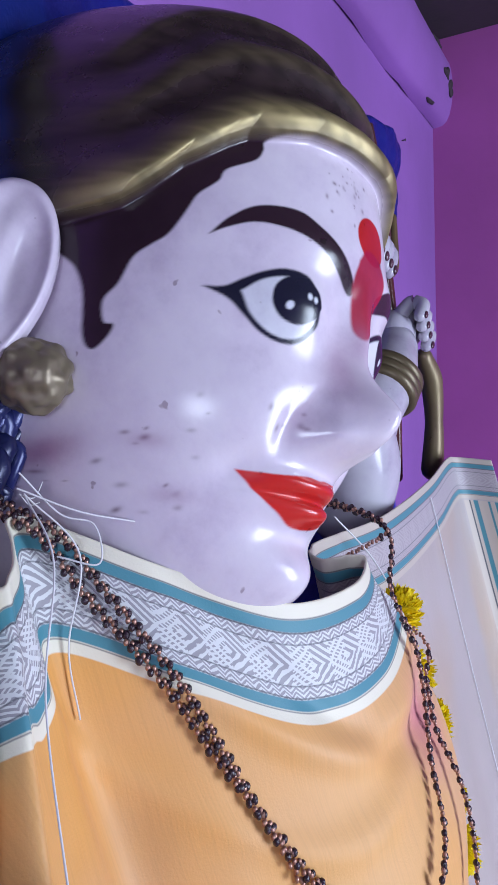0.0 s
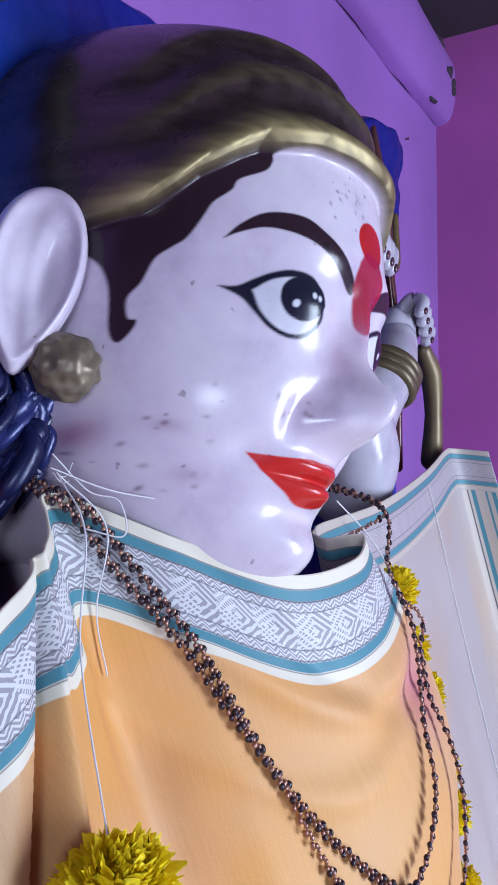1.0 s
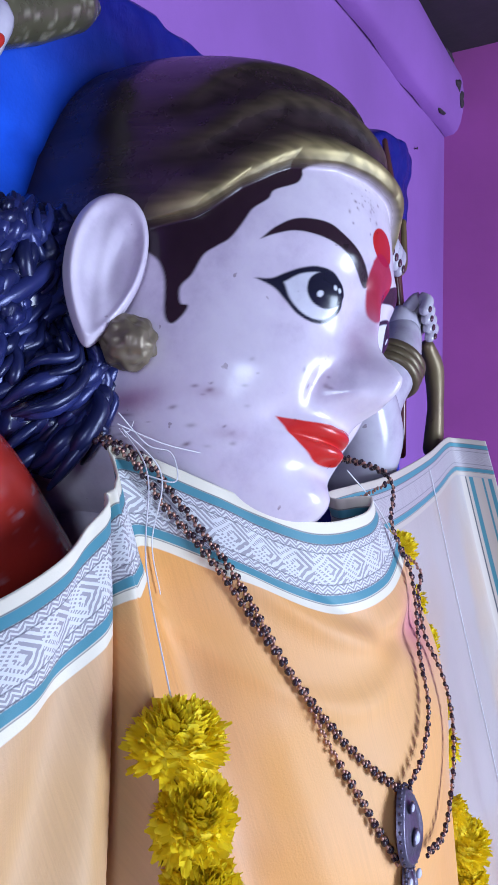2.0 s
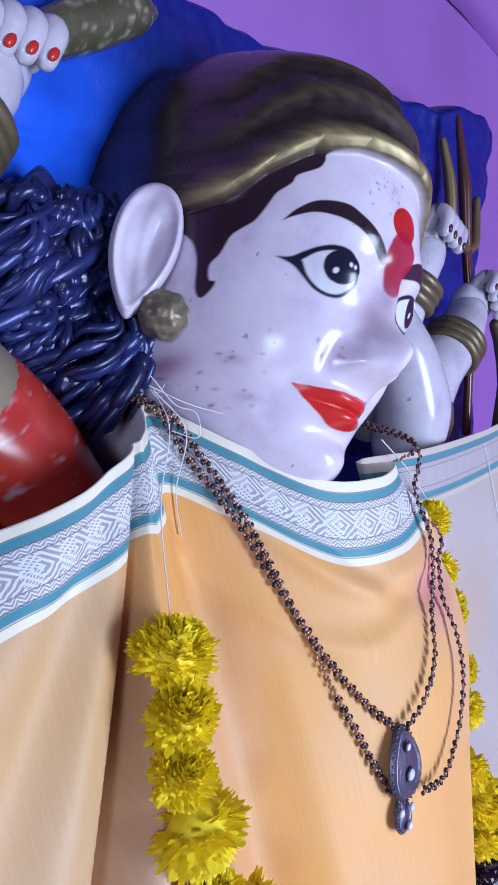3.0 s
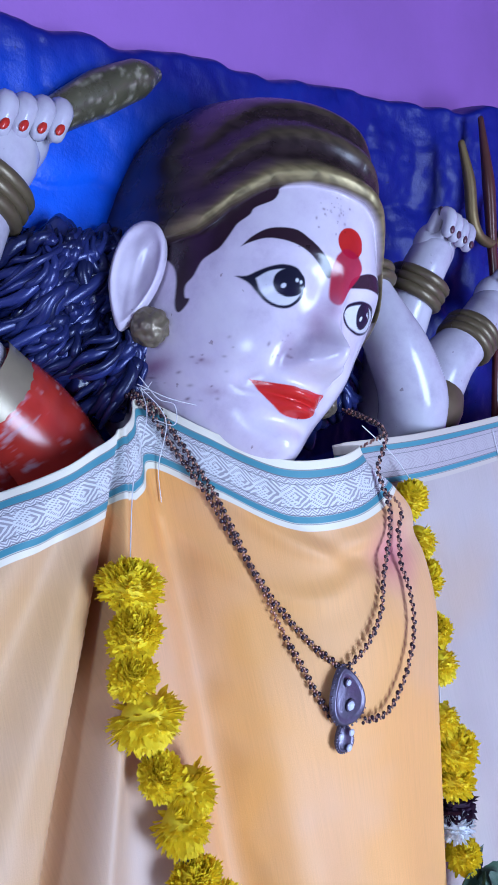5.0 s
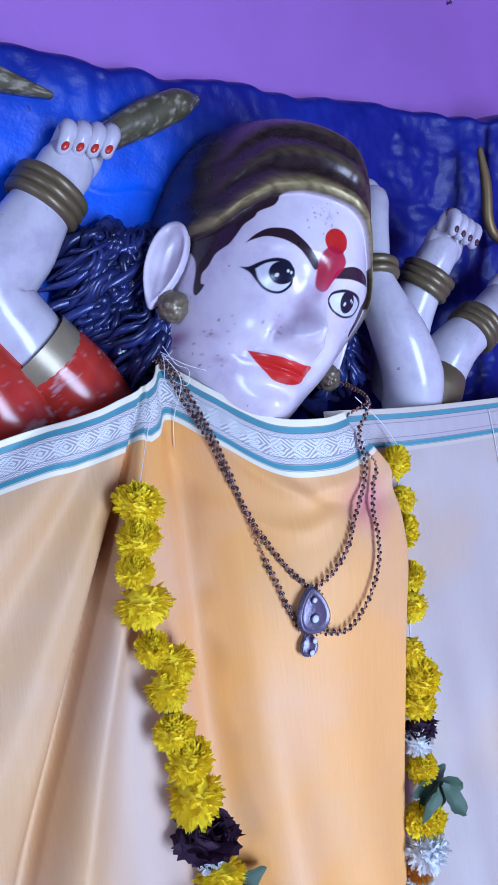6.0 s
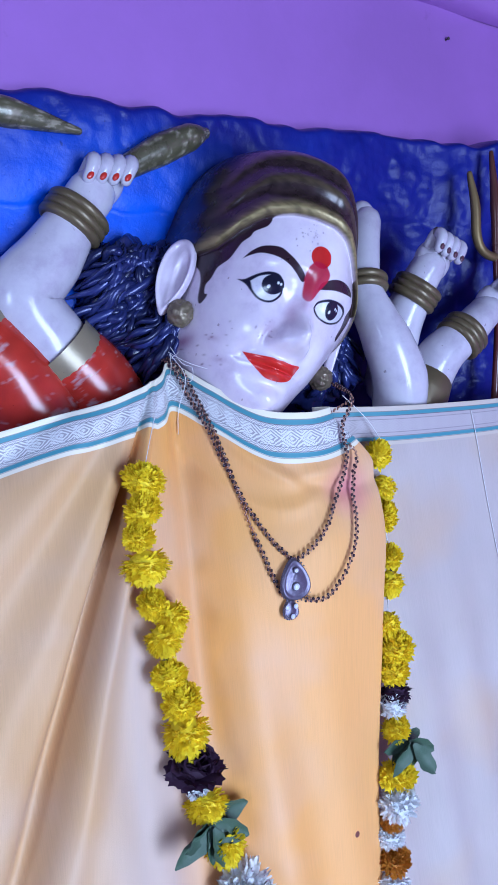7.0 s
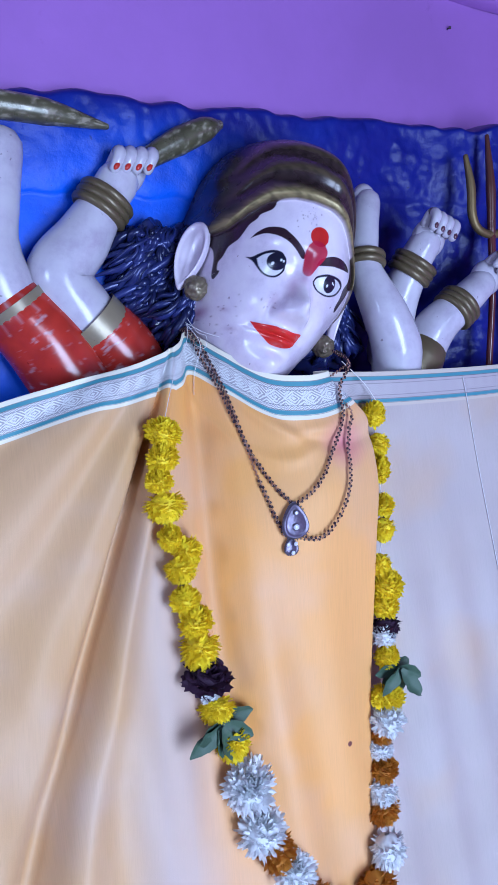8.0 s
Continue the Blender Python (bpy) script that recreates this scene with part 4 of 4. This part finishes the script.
for line, front_y in zip(SIDES, (0.137, 0.136)):
    string = []
    for k, item in enumerate(line.split(";")):
        kind, x, z, w, h = item.split()
        x, z, w, h = float(x) + (-0.016 if line is SIDES[1] else 0.004), float(z), float(w), float(h)
        c = on_cloth(x, z, 0.40 * min(w, h))
        c.y = max(c.y - 0.028, min(c.y, front_y - 0.26 * (1.28 - z)))
        string.append(c)
        if kind == "L":
            for j in range(8):
                ang = (95, 150, 205, 260, 120, 180, 235, 165)[j] + random.uniform(-15, 15)
                ob = new("leaf", LEAVES[j % 4])
                hang(ob, Matrix.Translation(c + Vector((0, 0.004 - 0.003 * j, 0.008))) @ Euler((random.uniform(-0.3, 0.3), radians(ang), random.uniform(-0.5, 0.5))).to_matrix().to_4x4() @ Matrix.Scale(random.uniform(0.042, 0.062), 4))
            continue
        ob = new(FLOWERS[kind][0].name, random.choice(FLOWERS[kind]))
        turn = Euler((random.choice((-1, 1)) * random.uniform(0.75, 1.45), random.uniform(0, 6.28) if kind != "W" else 0.0, random.uniform(-0.35, 0.35)), 'YXZ').to_matrix().to_4x4()
        hang(ob, Matrix.Translation(c) @ Matrix.Diagonal((w * 1.13, 1.08 * min(w, h), h * 1.30, 1)) @ turn)
    st = strand("thread", [tuple(p) for p in string], 0.0008, COTTON, None, 160)
    hang(st, Matrix.Identity(4))
    for k in (3, 6, 7):
        a, b = string[k], string[k + 1]
        st = strand("calyx", [tuple(a.lerp(b, 0.35)), tuple(a.lerp(b, 0.5)), tuple(a.lerp(b, 0.65))], 0.004, STEM, None, 10)
        hang(st, Matrix.Translation((random.uniform(-0.004, 0.008), 0, 0)))
top = Vector((0.171, 0.146, 1.296))
hang(strand("thread", [(0.250, 0.236, 1.437), (0.235, 0.205, 1.410), (0.205, 0.186, 1.36), tuple(top)], 0.0005, COTTON, None, 40), Matrix.Identity(4))
hang(strand("thread", [(0.505, 0.17, 1.372), (0.54, 0.155, 1.335), tuple(on_cloth(0.561, 1.300, 0.014))], 0.0007, COTTON, None, 30), Matrix.Identity(4))

loose = tagged(new("loose_threads"), "loose white cotton threads knotted at the shoulder", "thread")
loose.location = (0.25, 0.236, 1.437)


def loose_end(points, radius=0.0005):
    st = strand("thread", points, radius, COTTON, loose, 40)
    st.matrix_basis = Matrix.Translation(-loose.location)


loose_end([(0.250, 0.236, 1.437), (0.262, 0.214, 1.405), tuple(on_cloth(0.252, 1.36, 0.004)), tuple(on_cloth(0.246, 1.327, 0.003))])
loose_end([(0.248, 0.238, 1.440), (0.268, 0.215, 1.425), (0.300, 0.192, 1.412), (0.335, 0.165, 1.392)])
loose_end([(0.252, 0.240, 1.447), (0.262, 0.225, 1.425), (0.272, 0.212, 1.418), (0.266, 0.205, 1.400), (0.255, 0.222, 1.405)])
for k in range(2):
    a = random.uniform(0, 6.28)
    loose_end([(0.249, 0.238, 1.437), (0.249 + 0.006 * math.cos(a), 0.234, 1.437 + 0.006 * math.sin(a)), (0.249 + 0.014 * math.cos(a + 0.5), 0.236, 1.44 + 0.014 * math.sin(a + 0.5))], 0.0003)
east = tagged(new("hanging_thread"), "thin pale thread hanging over the shawl", "thread")
east.location = on_cloth(0.770, 1.335)
st = strand("thread", [tuple(on_cloth(x, z, 0.002)) for x, z in ((0.770, 1.335), (0.776, 1.290), (0.786, 1.184), (0.803, 1.039), (0.822, 0.88))], 0.0007, COTTON, east, 60)
st.matrix_basis = Matrix.Translation(-east.location)

# ---------------------------------------------------------------- necklace
BEAD = plain("black_glass_bead", (0.030, 0.014, 0.022), 0.22, vary=0.2, scale=200)
LINK = plain("rose_gold_link", (0.46, 0.25, 0.19), 0.4, 0.7, vary=0.3, scale=300)
TARNISH = plain("tarnished_silver", (0.15, 0.13, 0.19), 0.35, 0.6, vary=0.5, scale=220, relief=0.6)
STONE = plain("pale_glass_stone", (0.62, 0.64, 0.80), 0.08, vary=0.1, scale=100)
necklace = tagged(new("necklace"), "double strand of black beads with gold links and pendant", "necklace")
necklace.location = on_cloth(0.35, 1.14)


def bead_mesh():
    bm = bmesh.new()
    bmesh.ops.create_uvsphere(bm, u_segments=8, v_segments=6, radius=1.0)
    me = bpy.data.meshes.new("bead")
    bm.to_mesh(me)
    bm.free()
    me.materials.append(BEAD)
    me.polygons.foreach_set("use_smooth", [True] * len(me.polygons))
    return me


BALL = bead_mesh()


def worn(ob, m):
    ob.parent = necklace
    ob.matrix_basis = Matrix.Translation(-necklace.location) @ m


def chain(first, points, last, lift=0.004, gap=0.0084, plain_from=2.0, plain_to=3.0):
    """Beads in pairs along a strand, over a twisted gold chain; bare gold between the two given shares of its length."""
    path = list(first) + [tuple(on_cloth(x, z, lift)) for x, z in points] + list(last)
    p = spline(path, 400)
    run = np.concatenate([[0], np.cumsum(np.linalg.norm(np.diff(p, axis=0), axis=1))])
    gold = Pile()
    s = 0.0
    while s < run[-1]:
        q = np.array([np.interp(s, run, p[:, i]) for i in range(3)])
        q2 = np.array([np.interp(s + 0.002, run, p[:, i]) for i in range(3)])
        t = Vector(q2 - q).normalized()
        across = t.cross(Vector((0, 1, 0))).normalized()
        bare = plain_from < s / run[-1] < plain_to
        if not bare:
            for k in (-1, 1):
                ob = new("bead", BALL)
                size = random.uniform(0.82, 1.12)
                worn(ob, Matrix.LocRotScale(Vector(q) + across * (k * 0.0019 + random.uniform(-0.0006, 0.0006)) + t * (k * 0.0012 + random.uniform(-0.0009, 0.0009)), None, (0.0020 * size, 0.0020 * size, 0.0024 * size)))
        for k in range(3):
            m = Vector(q) + t * gap * (k + 0.5) / 3 + across * 0.0012 * (-1) ** k
            gold.ball(m, (0.0014, 0.0014, 0.0019), (0, 0, 0, 0), rows=6, cols=8)
        s += gap
    st = gold.build("link_chain", LINK)
    worn(st, Matrix.Identity(4))


LEFT_TOP = [(0.246, 0.262, 1.432), (0.254, 0.232, 1.415)]
RIGHT_TOP = [(0.487, 0.125, 1.372), (0.505, 0.195, 1.388)]
chain(LEFT_TOP, [(0.263, 1.384), (0.272, 1.352), (0.279, 1.328), (0.286, 1.298), (0.293, 1.274), (0.300, 1.243), (0.312, 1.217), (0.327, 1.190), (0.346, 1.166)], [])
chain([], [(0.353, 1.167), (0.374, 1.181), (0.399, 1.206), (0.423, 1.238), (0.442, 1.268), (0.455, 1.298), (0.460, 1.334)], RIGHT_TOP, 0.008)
chain([(0.254, 0.262, 1.432), (0.262, 0.228, 1.415)], [(0.270, 1.384), (0.278, 1.350), (0.284, 1.326), (0.290, 1.296), (0.294, 1.270), (0.297, 1.247), (0.303, 1.216), (0.310, 1.186), (0.319, 1.152), (0.330, 1.120)], [], plain_from=0.60, plain_to=0.76)
chain([], [(0.357, 1.114), (0.382, 1.112), (0.404, 1.125), (0.424, 1.150), (0.440, 1.180), (0.449, 1.210), (0.456, 1.240), (0.463, 1.270), (0.469, 1.300), (0.468, 1.337)], [(0.482, 0.122, 1.372), (0.512, 0.195, 1.388)], 0.009, plain_from=0.52, plain_to=0.80)


def teardrop(name, cx, cz, width, height, thick=0.006):
    """A raised drop-shaped plate with a rolled, beaded rim."""
    pile = Pile()
    base = on_cloth(cx, cz, 0.002)
    rings, cols = 14, 64
    a = np.linspace(0, 2 * math.pi, cols, endpoint=False)
    shape = np.stack([0.5 * width * np.sin(a) * (1 - 0.38 * np.cos(a)), 0.5 * height * np.cos(a)], -1)
    pts = np.zeros((rings, cols, 3))
    for i in range(rings):
        f = 1 - i / (rings - 1) * 0.999
        lift = thick * (0.35 + 0.65 * (1 - f ** 2) + 0.55 * math.exp(-((f - 0.88) / 0.07) ** 2)) if i else 0
        pts[i, :, 0] = base.x + shape[:, 0] * f
        pts[i, :, 2] = base.z + shape[:, 1] * f
        pts[i, :, 1] = base.y - lift - 0.18 * (pts[i, :, 2] - base.z) * -1
    pile.grid(pts, (0, 0, 0, 0), True)
    for k in range(0, cols, 2):
        pile.ball((base.x + shape[k, 0] * 1.02, base.y - thick * 0.5 + 0.18 * shape[k, 1], base.z + shape[k, 1] * 1.02), (0.0012, 0.0012, 0.0012), (0, 0, 0, 0), rows=6, cols=8)
    ob = pile.build(name, TARNISH)
    worn(ob, Matrix.Identity(4))
    return ob, base


pendant, at = teardrop("pendant", 0.348, 1.140, 0.045, 0.056)
tagged(pendant, "tarnished silver teardrop pendant")


def stone(x, z, radius):
    """A round glass stone in a rolled silver collar."""
    y = on_cloth(x, z, 0.0095).y
    gem, collar = Pile(), Pile()
    gem.ball((x, y, z), (radius, radius * 0.6, radius), (0, 0, 0, 0), rows=12, cols=18)
    ring = [(x + radius * 1.1 * math.cos(w), y, z + radius * 1.1 * math.sin(w)) for w in np.linspace(0, 2 * math.pi, 25)]
    collar.tube(ring, [0.0011, 0.0011], (0, 0, 0, 0), 40, 8, caps=False)
    for ob in (gem.build("stone", STONE), collar.build("collar", TARNISH)):
        ob.parent = pendant


stone(0.348, 1.153, 0.0032)
stone(0.346, 1.132, 0.0048)
drop, at = teardrop("pendant_drop", 0.338, 1.102, 0.022, 0.026, 0.005)
for dx, dz in ((-0.006, 0.004), (0.005, 0.005), (0.0, -0.008)):
    q = on_cloth(0.338 + dx, 1.102 + dz, 0.009)
    gem = Pile()
    gem.ball(q, (0.0035, 0.002, 0.0035), (0, 0, 0, 0), rows=8, cols=12)
    gem.build("stone", STONE).parent = drop

# ---------------------------------------------------------------- small things on the wall


def nail(x, z):
    """A small dark spot on the plaster, built as a nail."""
    pile = Pile()
    pile.tube([(x, WALL_Y + 0.01, z), (x, WALL_Y - 0.007, z + 0.001)], [0.0015, 0.0015], (0, 0, 0, 0), 8, 10)
    pile.ball((x, WALL_Y - 0.008, z + 0.001), (0.0035, 0.0015, 0.0035), (0, 0, 0, 0), rows=8, cols=12)
    return tagged(pile.build("nail", SOOT), "small dark spot on the lilac wall, built as a nail", "nail", group="nails in the wall")


nail(0.935, 2.05)
nail(1.62, 1.99)
